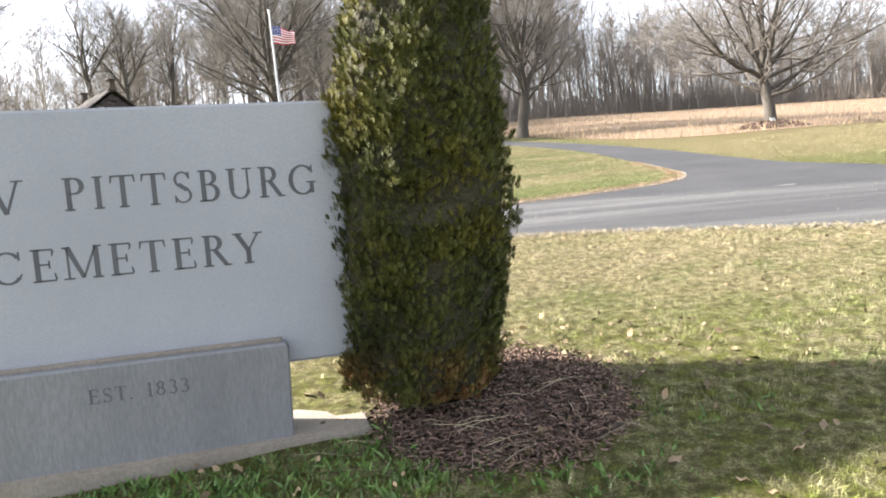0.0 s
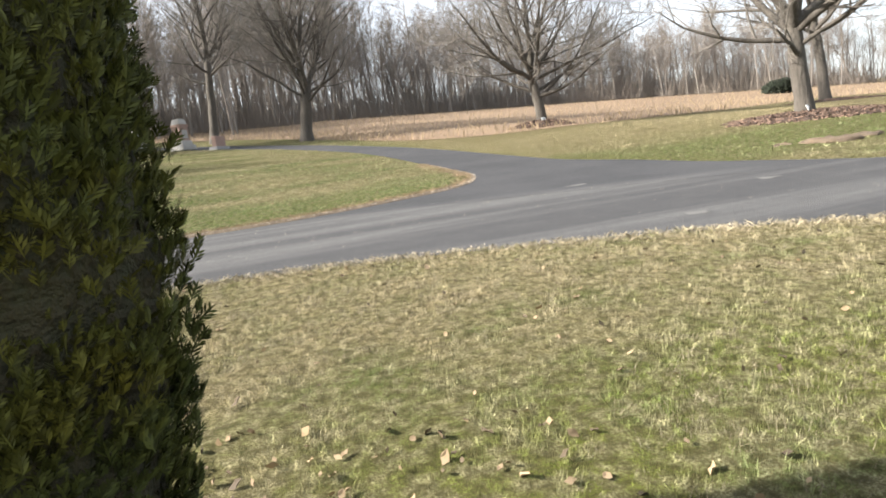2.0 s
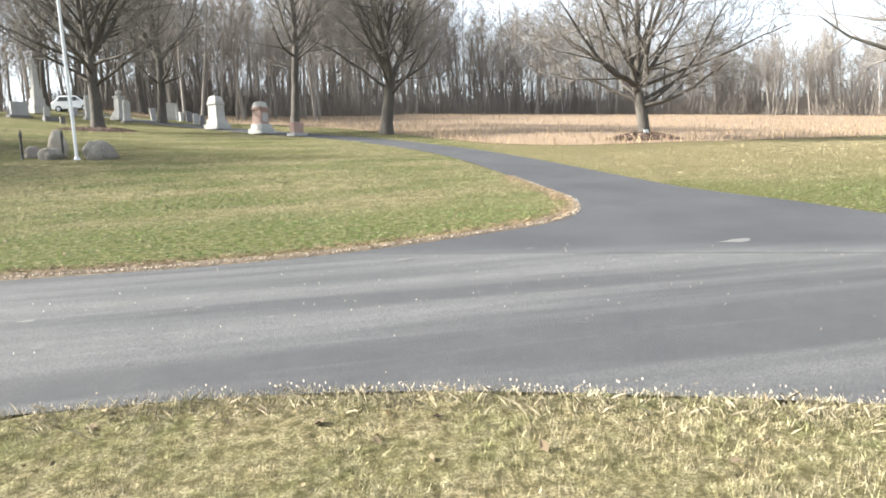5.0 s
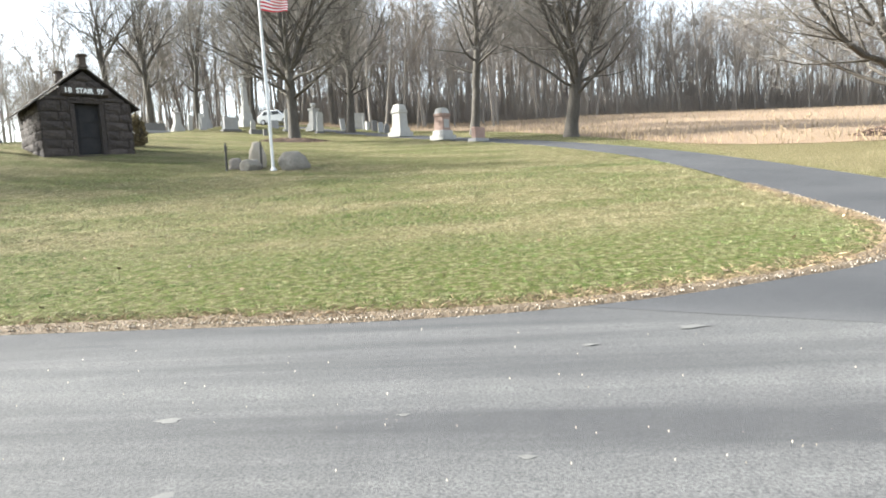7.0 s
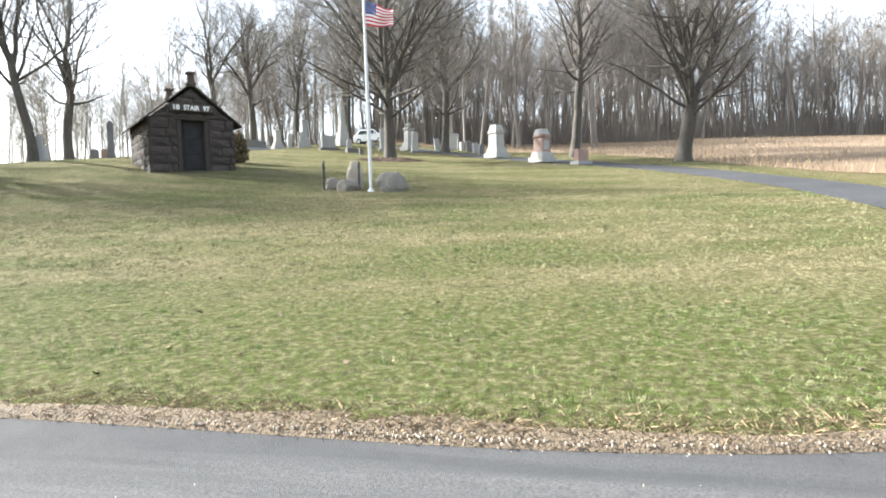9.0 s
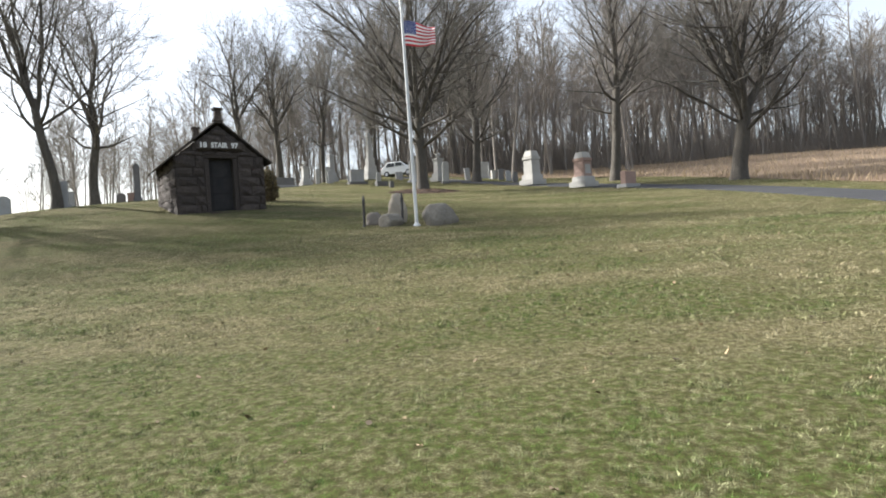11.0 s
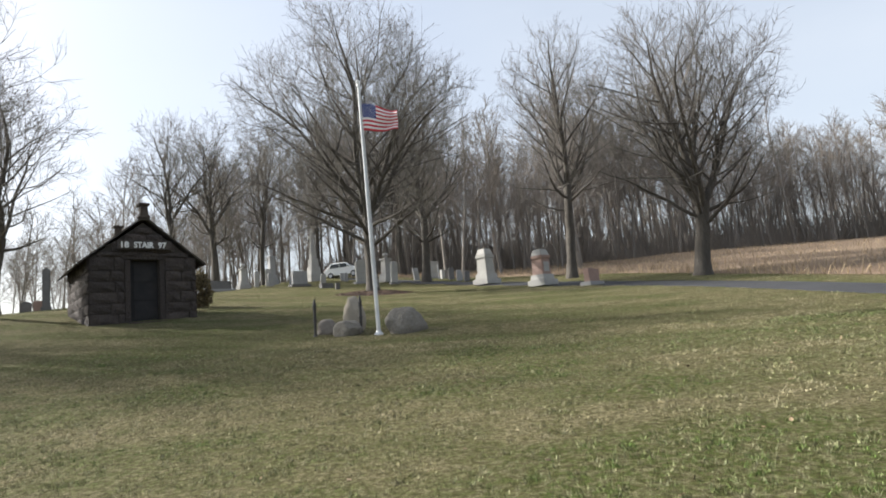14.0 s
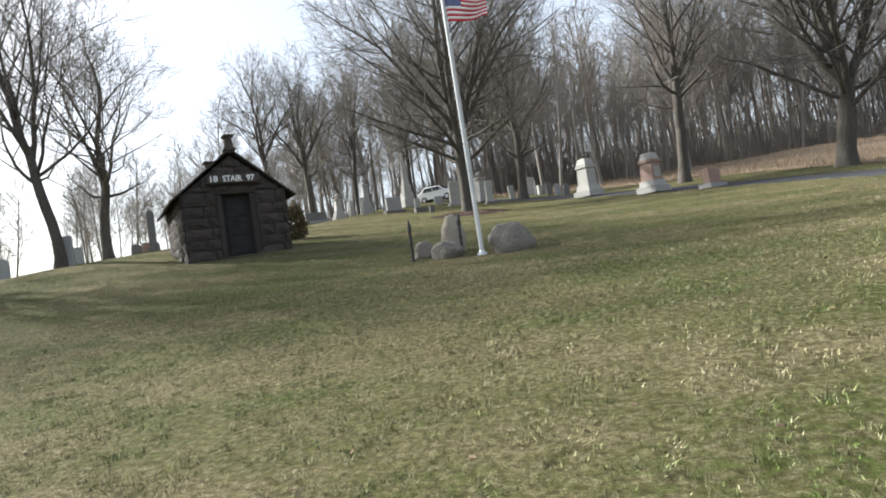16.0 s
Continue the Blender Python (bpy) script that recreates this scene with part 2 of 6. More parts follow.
def ground_z(x, y):
    """Height of the ground: a slope that climbs ahead, with a knoll to the west."""
    x, y = np.asarray(x, float), np.asarray(y, float)
    z = (np.interp(y, PROFILE_Y, PROFILE_Z) + np.interp(y - 0.7, PROFILE_Y, PROFILE_Z) + np.interp(y + 0.7, PROFILE_Y, PROFILE_Z)) / 3
    s = smooth01((y - 14) / 22)
    xw = np.maximum(x, -22)
    brow = np.clip(-22 - x, 0, 20)
    side = np.where(x < 0, -0.02 * xw + 0.0022 * xw * xw + 0.117 * brow - 0.009 * brow * brow, -0.03 * np.minimum(x, 120))
    far_west = -0.05 * np.maximum(-x - 45, 0) * smooth01((-x - 45) / 40)
    return z + s * side + np.maximum(far_west, -14) + 0.3 * smooth01((x - 8) / 9) * smooth01((y - 10) / 6)


def gz(x, y):
    return float(ground_z(x, y))


def spline(pts, step=0.4):
    """Catmull-Rom through points."""
    pts = np.array(pts, float)
    ext = np.vstack([2 * pts[0] - pts[1], pts, 2 * pts[-1] - pts[-2]])
    out = []
    for i in range(1, len(ext) - 2):
        a, b, c, d = ext[i - 1 : i + 3]
        k = max(2, int(np.linalg.norm(c - b) / step))
        for t in np.linspace(0, 1, k, endpoint=False):
            out.append(0.5 * (2 * b + (c - a) * t + (2 * a - 5 * b + 4 * c - d) * t * t + (3 * b - a - 3 * c + d) * t**3))
    out.append(pts[-1])
    return np.array(out)


def resample(line, count):
    seg = np.r_[0, np.cumsum(np.linalg.norm(np.diff(line, axis=0), axis=1))]
    s = np.linspace(0, seg[-1], count)
    return np.c_[np.interp(s, seg, line[:, 0]), np.interp(s, seg, line[:, 1])]


ROAD_NEAR = spline([(-60, 3.5), (-30, 6.8), (-12, 7.95), (-4, 7.9), (-0.9, 7.7), (1.1, 7.5), (3.2, 6.85), (5.5, 5.9), (8, 4.4), (10.5, 2), (13, -2), (16, -9), (20, -22)])
ROAD_FAR = spline([(-60, 7.2), (-30, 10.3), (-12, 11.3), (-4.4, 11.3), (-0.6, 11.28), (1.4, 11.5), (2.6, 11.58), (4.2, 11.25), (6, 10.5), (8.2, 9.5), (9.7, 8.2), (13, 4.3), (16.5, -0.5), (20, -8), (24, -22)])
FORK_LEFT = spline([(1.2, 11.42), (2.0, 11.72), (3.1, 12.15), (4.1, 12.62), (4.8, 13.3), (5.3, 14.25), (5.72, 15.5), (5.97, 17), (6.1, 20.3), (6.02, 26), (5.4, 31), (3.6, 37.8), (0.2, 45.5), (-5.5, 55), (-13, 64), (-25, 75), (-45, 84)])
FORK_RIGHT = spline([(9.6, 8.1), (9.1, 9.1), (8.78, 10.6), (8.7, 12.4), (8.72, 14.5), (8.82, 18), (8.75, 22), (8.5, 27), (7.75, 33), (6.0, 39), (2.8, 47), (-3, 57), (-11, 66.5), (-24, 78), (-45, 88)])


def ribbon(left, right, rows, cols, lift=0.0):
    a, b = resample(left, rows), resample(right, rows)
    w = np.linspace(0, 1, cols)[None, :, None]
    xy = a[:, None] * (1 - w) + b[:, None] * w
    z = ground_z(xy[..., 0], xy[..., 1]) + lift
    verts = np.concatenate([xy, z[..., None]], -1).reshape(-1, 3)
    i = np.arange((rows - 1) * cols).reshape(rows - 1, cols)[:, :-1].ravel()
    faces = np.stack([i, i + 1, i + cols + 1, i + cols], 1)
    return verts, faces


def mesh_of(name, verts, faces, material, smooth=False):
    me = bpy.data.meshes.new(name)
    me.from_pydata(np.asarray(verts).tolist(), [], np.asarray(faces).tolist() if not isinstance(faces, list) else faces)
    for m in material if isinstance(material, (list, tuple)) else [material]:
        me.materials.append(m)
    if smooth:
        me.polygons.foreach_set("use_smooth", [True] * len(me.polygons))
    me.update()
    return me


def up_faces(verts, faces):
    v = np.asarray(verts)
    a, b, c = v[faces[0][0]], v[faces[0][1]], v[faces[0][2]]
    return faces if np.cross(b - a, c - a)[2] > 0 else faces[:, ::-1]


def add_ribbon(name, left, right, rows, cols, lift, material, label, category):
    v, f = ribbon(left, right, rows, cols, lift)
    return tagged(new(name, mesh_of(name, v, up_faces(v, f), material, True)), label, category, kind="structure")


road_poly = [np.vstack([ROAD_NEAR, ROAD_FAR[::-1]]), np.vstack([FORK_LEFT, FORK_RIGHT[::-1]])]


def edge_distance(x, y, poly):
    """Signed distance to a closed outline, positive outside."""
    pts = np.c_[x, y]
    best, inside = np.full(len(pts), 1e9), np.zeros(len(pts), bool)
    for a, b in zip(poly, np.roll(poly, -1, axis=0)):
        d = b - a
        t = np.clip(((pts - a) @ d) / max(d @ d, 1e-9), 0, 1)
        best = np.minimum(best, np.linalg.norm(pts - a - t[:, None] * d, axis=1))
        if a[1] != b[1]:
            inside ^= ((a[1] > y) != (b[1] > y)) & (x < a[0] + (y - a[1]) * d[0] / d[1])
    return np.where(inside, -best, best)


def road_distance(x, y):
    return np.minimum(edge_distance(x, y, road_poly[0]), edge_distance(x, y, road_poly[1]))


def axis_steps(lo, hi, step, reach, grow=1.12):
    mid = np.arange(lo, hi + 1e-6, step)
    out, d, s = [], 0.0, step
    while d < reach:
        s *= grow
        d += s
        out.append(d)
    out = np.array(out)
    return np.r_[lo - out[::-1], mid, hi + out]


gx, gy = axis_steps(-13, 15, 0.22, 900), axis_steps(-3, 32, 0.22, 900)
GX, GY = np.meshgrid(gx, gy)
GZ = ground_z(GX, GY)
rd = np.full(GX.shape, 9.0)
near = (np.abs(GX) < 64) & (GY > -25) & (GY < 92)
rd[near] = road_distance(GX[near], GY[near])
GZ = GZ + np.where(rd > 0, np.minimum(rd / 0.1, 1) * 0.03, np.maximum(rd / 0.1, -1) * 0.06)
rng = np.random.default_rng(4)
fine = (np.abs(GX) < 15) & (GY > -4) & (GY < 36) & (rd > 0.1)
GZ = GZ + np.where(fine, rng.normal(0, 0.008, GX.shape), 0)
nx = len(gx)
i = np.arange((len(gy) - 1) * nx).reshape(len(gy) - 1, nx)[:, :-1].ravel()
ground = new("ground", mesh_of("ground", np.stack([GX, GY, GZ], -1).reshape(-1, 3), np.stack([i, i + 1, i + nx + 1, i + nx], 1), m_lawn, True))
tagged(ground, "winter lawn of green and straw-coloured turf rising uphill", "ground", kind="structure")
add_ribbon("road", ROAD_NEAR, ROAD_FAR, 300, 9, 0.0, m_asphalt, "worn grey asphalt lane with darker wheel tracks", "road")
add_ribbon("road_branch", FORK_LEFT, FORK_RIGHT, 240, 9, 0.0025, m_asphalt_new, "darker asphalt branch lane curving uphill", "road")

# ---- builders
def part(name, data, material=None, parent=None, label="", m=None):
    """One mesh object, from a bmesh or a mesh, under a thing or a part."""
    if isinstance(data, bmesh.types.BMesh):
        me = bpy.data.meshes.new(name)
        data.to_mesh(me)
        data.free()
    else:
        me = data
    if material and not me.materials:
        me.materials.append(material)
    ob = new(name, me)
    if parent:
        ob.parent = parent
    if m is not None:
        ob.matrix_basis = m
    return tagged(ob, label)


def thing(name, m, label, category, group="", kind=""):
    ob = new(name)
    ob.matrix_basis = m
    ob.empty_display_size = 0.2
    return tagged(ob, label, category, group, kind)


def fast_mesh(name, verts, tris, material, smooth=False):
    verts, tris = np.ascontiguousarray(verts, np.float32), np.ascontiguousarray(tris, np.int32)
    k = tris.shape[1]
    me = bpy.data.meshes.new(name)
    me.vertices.add(len(verts))
    me.vertices.foreach_set("co", verts.ravel())
    me.loops.add(tris.size)
    me.loops.foreach_set("vertex_index", tris.ravel())
    me.polygons.add(len(tris))
    me.polygons.foreach_set("loop_start", np.arange(0, tris.size, k, dtype=np.int32))
    me.polygons.foreach_set("loop_total", np.full(len(tris), k, np.int32))
    me.materials.append(material)
    if smooth:
        me.polygons.foreach_set("use_smooth", np.ones(len(tris), bool))
    me.update(calc_edges=True)
    return me


def box_bm(sx, sy, sz, bevel=0.0, taper=1.0, at=(0, 0, 0)):
    """A block standing on z = 0, tapered to the top, with rounded edges."""
    bm = bmesh.new()
    bmesh.ops.create_cube(bm, size=1)
    for v in bm.verts:
        k = taper if v.co.z > 0 else 1.0
        v.co = Vector((v.co.x * sx * k + at[0], v.co.y * sy * k + at[1], (v.co.z + 0.5) * sz + at[2]))
    if bevel:
        bmesh.ops.bevel(bm, geom=bm.edges[:], offset=bevel, segments=2, affect="EDGES")
    return bm


def rough_bm(bm, amount, scale=3.0, seed=0.0):
    for v in bm.verts:
        v.co += noise.noise_vector(v.co * scale + Vector((seed, seed * 1.7, 0))) * amount
    return bm


def lathe_bm(profile, sides=16):
    """A turned body from (radius, height) pairs."""
    bm = bmesh.new()
    rings = [[bm.verts.new((r * math.cos(2 * math.pi * i / sides), r * math.sin(2 * math.pi * i / sides), z)) for i in range(sides)] for r, z in profile]
    for a, b in zip(rings, rings[1:]):
        for i in range(sides):
            bm.faces.new((a[i], a[(i + 1) % sides], b[(i + 1) % sides], b[i]))
    bm.faces.new(rings[0][::-1])
    bm.faces.new(rings[-1])
    return bm


def prism_bm(outline, depth, bevel=0.0):
    """An upright plate: outline in x, z; thickness along y, centred."""
    bm = bmesh.new()
    a = [bm.verts.new((x, -depth / 2, z)) for x, z in outline]
    b = [bm.verts.new((x, depth / 2, z)) for x, z in outline]
    bm.faces.new(a)
    bm.faces.new(b[::-1])
    k = len(a)
    for i in range(k):
        bm.faces.new((a[(i + 1) % k], a[i], b[i], b[(i + 1) % k]))
    bmesh.ops.recalc_face_normals(bm, faces=bm.faces[:])
    if bevel:
        bmesh.ops.bevel(bm, geom=[e for e in bm.edges if e.calc_length() > bevel * 3], offset=bevel, segments=1, affect="EDGES")
    return bm


def letters(text, height, width, depth=0.004, fatten=0.0):
    """Lettering as a mesh in x, z, facing -y, its left foot at the origin."""
    cu = bpy.data.curves.new("lettering", "FONT")
    cu.body, cu.size, cu.extrude, cu.offset = text, 1.0, 0.5, fatten
    cu.resolution_u = 3
    ob = new("lettering", cu)
    me = bpy.data.meshes.new_from_object(ob.evaluated_get(bpy.context.evaluated_depsgraph_get()))
    bpy.data.objects.remove(ob)
    co = np.empty(len(me.vertices) * 3)
    me.vertices.foreach_get("co", co)
    co = co.reshape(-1, 3)
    co[:, 0] = (co[:, 0] - co[:, 0].min()) / np.ptp(co[:, 0]) * width
    co[:, 1] = co[:, 1] / max(co[:, 1].max(), 1e-6) * height
    out = np.c_[co[:, 0], -co[:, 2] * depth, co[:, 1]]
    me.vertices.foreach_set("co", out.ravel())
    me.materials.clear()
    me.update()
    return me


# ---- trees: tapered branches grown in generations
def tube(points, radii, sides):
    points, radii = np.asarray(points), np.asarray(radii)
    d = np.gradient(points, axis=0)
    d /= np.linalg.norm(d, axis=1)[:, None] + 1e-9
    ref = np.where(np.abs(d[:, 2:3]) > 0.9, [[1.0, 0, 0]], [[0, 0, 1.0]])
    u = np.cross(d, ref)
    u /= np.linalg.norm(u, axis=1)[:, None] + 1e-9
    w = np.cross(d, u)
    a = np.linspace(0, 2 * np.pi, sides, endpoint=False)
    ring = u[:, None] * np.cos(a)[None, :, None] + w[:, None] * np.sin(a)[None, :, None]
    verts = (points[:, None] + ring * radii[:, None, None]).reshape(-1, 3)
    k = np.arange(len(points) - 1)[:, None] * sides
    s = np.arange(sides)[None]
    quads = np.stack([k + s, k + (s + 1) % sides, k + sides + (s + 1) % sides, k + sides + s], -1).reshape(-1, 4)
    return verts, quads


class Mass:
    """Gathers tubes into one mesh."""

    def __init__(self):
        self.v, self.f, self.n = [], [], 0

    def add(self, points, radii, sides):
        v, f = tube(points, radii, sides)
        self.v.append(v)
        self.f.append(f + self.n)
        self.n += len(v)

    def add_many(self, lines, radii, sides):
        """Many lines of equal count at once: lines is n x k x 3, radii k."""
        lines = np.asarray(lines)
        n, k = lines.shape[:2]
        d = np.gradient(lines, axis=1)
        d /= np.linalg.norm(d, axis=2, keepdims=True) + 1e-9
        ref = np.where(np.abs(d[..., 2:3]) > 0.9, [1.0, 0, 0], [0, 0, 1.0])
        u = np.cross(d, ref)
        u /= np.linalg.norm(u, axis=2, keepdims=True) + 1e-9
        w = np.cross(d, u)
        a = np.linspace(0, 2 * np.pi, sides, endpoint=False)[:, None]
        ring = u[:, :, None] * np.cos(a) + w[:, :, None] * np.sin(a)
        verts = (lines[:, :, None] + ring * np.asarray(radii)[None, :, None, None]).reshape(-1, 3)
        r, t = np.arange(k - 1)[:, None] * sides, np.arange(sides)[None]
        quad = np.stack([r + t, r + (t + 1) % sides, r + sides + (t + 1) % sides, r + sides + t], -1).reshape(-1, 4)
        self.v.append(verts)
        self.f.append((quad[None] + (np.arange(n) * k * sides)[:, None, None]).reshape(-1, 4) + self.n)
        self.n += len(verts)

    def mesh(self, name, material, smooth=True):
        return fast_mesh(name, np.concatenate(self.v), np.concatenate(self.f), material, smooth)


def branch_line(rng, start, way, length, segs, wander, rise):
    pts, d = [np.array(start, float)], np.array(way, float)
    for _ in range(segs):
        d = d + rng.normal(0, wander, 3) + np.array([0, 0, rise])
        d /= np.linalg.norm(d)
        pts.append(pts[-1] + d * length / segs)
    return np.array(pts)


def side_way(rng, axis, angle, turn):
    axis = axis / np.linalg.norm(axis)
    ref = np.array([0, 0, 1.0]) if abs(axis[2]) < 0.95 else np.array([1.0, 0, 0])
    u = np.cross(axis, ref)
    u /= np.linalg.norm(u)
    w = np.cross(axis, u)
    return axis * math.cos(angle) + (u * math.cos(turn) + w * math.sin(turn)) * math.sin(angle)


def many_ways(rng, axis, lo, hi):
    axis = axis / (np.linalg.norm(axis, axis=1, keepdims=True) + 1e-9)
    u = np.cross(axis, rng.normal(0, 1, axis.shape))
    u /= np.linalg.norm(u, axis=1, keepdims=True) + 1e-9
    a = np.radians(rng.uniform(lo, hi, (len(axis), 1)))
    return axis * np.cos(a) + u * np.sin(a) + [0, 0, 0.13]


def many_lines(rng, start, way, length, segs, wander, rise):
    pts, d = [start], way
    for _ in range(segs):
        d = d + rng.normal(0, wander, d.shape) + [0, 0, rise]
        d = d / np.linalg.norm(d, axis=1, keepdims=True)
        pts.append(pts[-1] + d * (length / segs)[:, None])
    return np.stack(pts, 1)


def fine_twigs(rng, lines, lengths, fine, thick, mass):
    """Two generations of twigs on many branches at once."""
    m, k = lines.shape[:2]
    h = (0.2 + 0.8 * (np.arange(fine)[None] + rng.uniform(0, 1, (m, fine))) / fine).clip(0, 0.999)
    b = np.repeat(np.arange(m), fine)
    s = h.ravel() * (k - 1)
    i, fr = s.astype(int), (s % 1)[:, None]
    p3, ax = lines[b, i] * (1 - fr) + lines[b, i + 1] * fr, lines[b, i + 1] - lines[b, i]
    l3 = lengths[b] * (0.55 - 0.3 * h.ravel()) * rng.uniform(0.6, 1.3, len(b)) + 0.25
    line3 = many_lines(rng, p3, many_ways(rng, ax, 25, 60), l3, 2, 0.18, 0.08)
    mass.add_many(line3, np.array([0.0095, 0.008, 0.005]) * thick, 3)
    for g in (0, 1):
        start = line3[:, g] * 0.5 + line3[:, g + 1] * 0.5
        line4 = many_lines(rng, start, many_ways(rng, line3[:, -1] - line3[:, 0], 25, 55), l3 * rng.uniform(0.4, 0.85, len(l3)), 1, 0.12, 0.08)
        mass.add_many(line4, np.array([0.007, 0.004]) * thick, 3)


def shell_reach(p, w, mid, half):
    """How far a shoot from p along w goes before it leaves the crown's rounded outline."""
    a, b = (p - mid) / half, w / half
    k2, k1, k0 = b @ b, a @ b, a @ a - 1
    return (-k1 + math.sqrt(max(k1 * k1 - k2 * k0, 0.0))) / k2


def at_share(line, g):
    s = min(g, 0.999) * (len(line) - 1)
    i = int(s)
    return line[i] * (1 - s + i) + line[i + 1] * (s - i), line[i + 1] - line[i]


def grow(rng, spec):
    """A bare tree that divides low into rising stems, each with side branches, shoots and twigs; its tips fill a rounded crown."""
    H, R, fork, crown = spec["height"], spec["radius"], spec["fork"], spec["crown"]
    base = spec.get("skirt", fork * 0.75)
    mid, half = np.array([spec.get("lean", 0) * fork, 0, (H + base) / 2]), np.array([crown, crown, (H - base) / 2 * 1.02])
    top = fork + (H - fork) * 0.10
    trunk = branch_line(rng, (0, 0, -0.25), (spec.get("lean", 0), 0, 1), top + 0.25, 8, spec.get("wander", 0.04), 0.04)
    share = np.linspace(0, 1, 9)
    tr = R * (1.0 - 0.26 * share)
    tr[0] *= 1.45
    tr[1] *= 1.12
    trunk_mass, limbs, twigs = Mass(), [], Mass()
    trunk_mass.add(trunk, tr, 12)
    turn, stems = rng.uniform(0, 6.28), spec["stems"]
    branches, lengths = [], []
    low = spec.get("low", 5)
    for i in range(stems + low):
        stem = i < stems
        if stem:
            g, ang = rng.uniform(0.86, 0.99), math.radians(rng.uniform(0.35, 1.25) * spec["spread"] if i else 4.0)
            r0, rise = R * (0.58 if i == 0 else rng.uniform(0.32, 0.48)), spec.get("rise", 0.10)
        else:
            g, ang = rng.uniform(max(0.5, base / top), 0.92), math.radians(rng.uniform(58, 84))
            r0, rise = R * rng.uniform(0.2, 0.32), spec.get("rise", 0.10) * 0.9
        at, _ = at_share(trunk, g)
        turn += 2.4 + rng.normal(0, 0.35)
        way = side_way(rng, np.array([0, 0, 1.0]), ang, turn)
        length = shell_reach(at, way, mid, half) * rng.uniform(0.86, 1.0)
        line = branch_line(rng, at, way, length, 9, 0.11, rise * (0.5 if i == 0 else 1.0))
        lr = r0 * (1 - np.linspace(0, 1, 10)) ** 0.85 + 0.012
        lm = Mass()
        lm.add(line, lr, 7)
        limbs.append(lm)
        count = int((1.15 if stem else 0.9) * length) + 4
        spin = rng.uniform(0, 6.28)
        for j in range(count):
            g = (0.10 if stem else 0.22) + 0.88 * (j + rng.uniform(0, 1)) / count
            p2, ax = at_share(line, g)
            spin += 2.4 + rng.normal(0, 0.4)
            w2 = side_way(rng, ax, math.radians(rng.uniform(28, 66)), spin)
            w2 = w2 + np.array([0, 0, 0.06])
            w2 /= np.linalg.norm(w2)
            l2 = min(shell_reach(p2, w2, mid, half) * rng.uniform(0.75, 1.02), length * (0.62 - 0.30 * g) + 0.5)
            if l2 < 0.3:
                l2 = 0.3
            line2 = branch_line(rng, p2, w2, l2, 5, 0.11, rise * 0.7)
            r2 = np.interp(g, np.linspace(0, 1, 10), lr) * 0.42
            (lm if r2 > 0.035 else twigs).add(line2, r2 * (1 - np.linspace(0, 1, 6)) ** 0.8 + 0.007, 5)
            shoots = int(1 + 1.15 * l2)
            for q in range(shoots):
                g3 = 0.2 + 0.78 * (q + rng.uniform(0, 1)) / shoots
                p3, ax3 = at_share(line2, g3)
                w3 = side_way(rng, ax3, math.radians(rng.uniform(25, 55)), rng.uniform(0, 6.28))
                l3 = l2 * (0.5 - 0.22 * g3) * rng.uniform(0.7, 1.3) + 0.35
                line3 = branch_line(rng, p3, w3, l3, 4, 0.12, rise * 0.6)
                twigs.add(line3, np.linspace(max(r2 * 0.35, 0.011), 0.006, 5) * spec.get("twig", 1.0) ** 0.5, 3)
                branches.append(line3)
                lengths.append(l3)
    fine_twigs(rng, np.array(branches), np.array(lengths), spec["fine"], spec.get("twig", 1.0), twigs)
    return trunk_mass, limbs, twigs


def bare_tree(x, y, label, seed, turn=0.0, **spec):
    rng = np.random.default_rng(seed)
    t = thing("tree", pose(x, y, gz(x, y), 0, 0, turn), label, "tree")
    trunk, limbs, twigs = grow(rng, spec)
    part("trunk", trunk.mesh("trunk", m_bark), None, t)
    for lm in limbs:
        part("limb", lm.mesh("limb", m_bark), None, t)
    part("crown", twigs.mesh("crown", m_twig), None, t, "fine bare winter twigs")
    return t

# ---- single trees
bare_tree(-13.5, 51.3, "large bare maple with a broad rounded crown of fine twigs", 11, height=19.5, radius=0.42, fork=3.6, stems=7, low=7, spread=44, crown=8.0, skirt=2.3, fine=5, rise=0.05, twig=1.05)
bare_tree(-0.6, 58, "slim bare tree with a leaning forked trunk", 12, height=18.2, radius=0.36, fork=6.0, stems=5, low=5, spread=36, crown=5.6, skirt=4.0, fine=4, lean=0.06, wander=0.06, twig=1.05)
bare_tree(5.9, 48.5, "tall bare tree with stout rising limbs beside the lane", 13, height=15.5, radius=0.46, fork=2.8, stems=6, low=5, spread=40, crown=6.6, skirt=2.0, fine=5, rise=0.09, twig=1.0)
bare_tree(16.65, 32.5, "wide bare tree with low spreading limbs on a mulch mound", 14, height=9.9, radius=0.30, fork=2.1, stems=7, low=9, spread=54, crown=6.6, skirt=1.4, fine=5, rise=0.045, twig=0.9)
bare_tree(16.95, 16.3, "grey-barked bare tree with thick limbs in a mulch bed", 15, height=10.6, radius=0.28, fork=2.1, stems=6, low=4, spread=52, crown=5.8, skirt=1.9, fine=5, rise=0.05, twig=0.8)
bare_tree(32.6, 28.9, "second grey-barked bare tree standing farther back", 16, height=13.0, radius=0.30, fork=3.8, stems=5, low=4, spread=46, crown=6.2, skirt=3.0, fine=4, rise=0.07, twig=1.0)
bare_tree(-27.8, 35.2, "tall bare tree beside grey headstones on the knoll", 17, height=15.0, radius=0.24, fork=4.4, stems=4, low=4, spread=36, crown=5.2, skirt=3.4, fine=4, wander=0.06, twig=1.05)
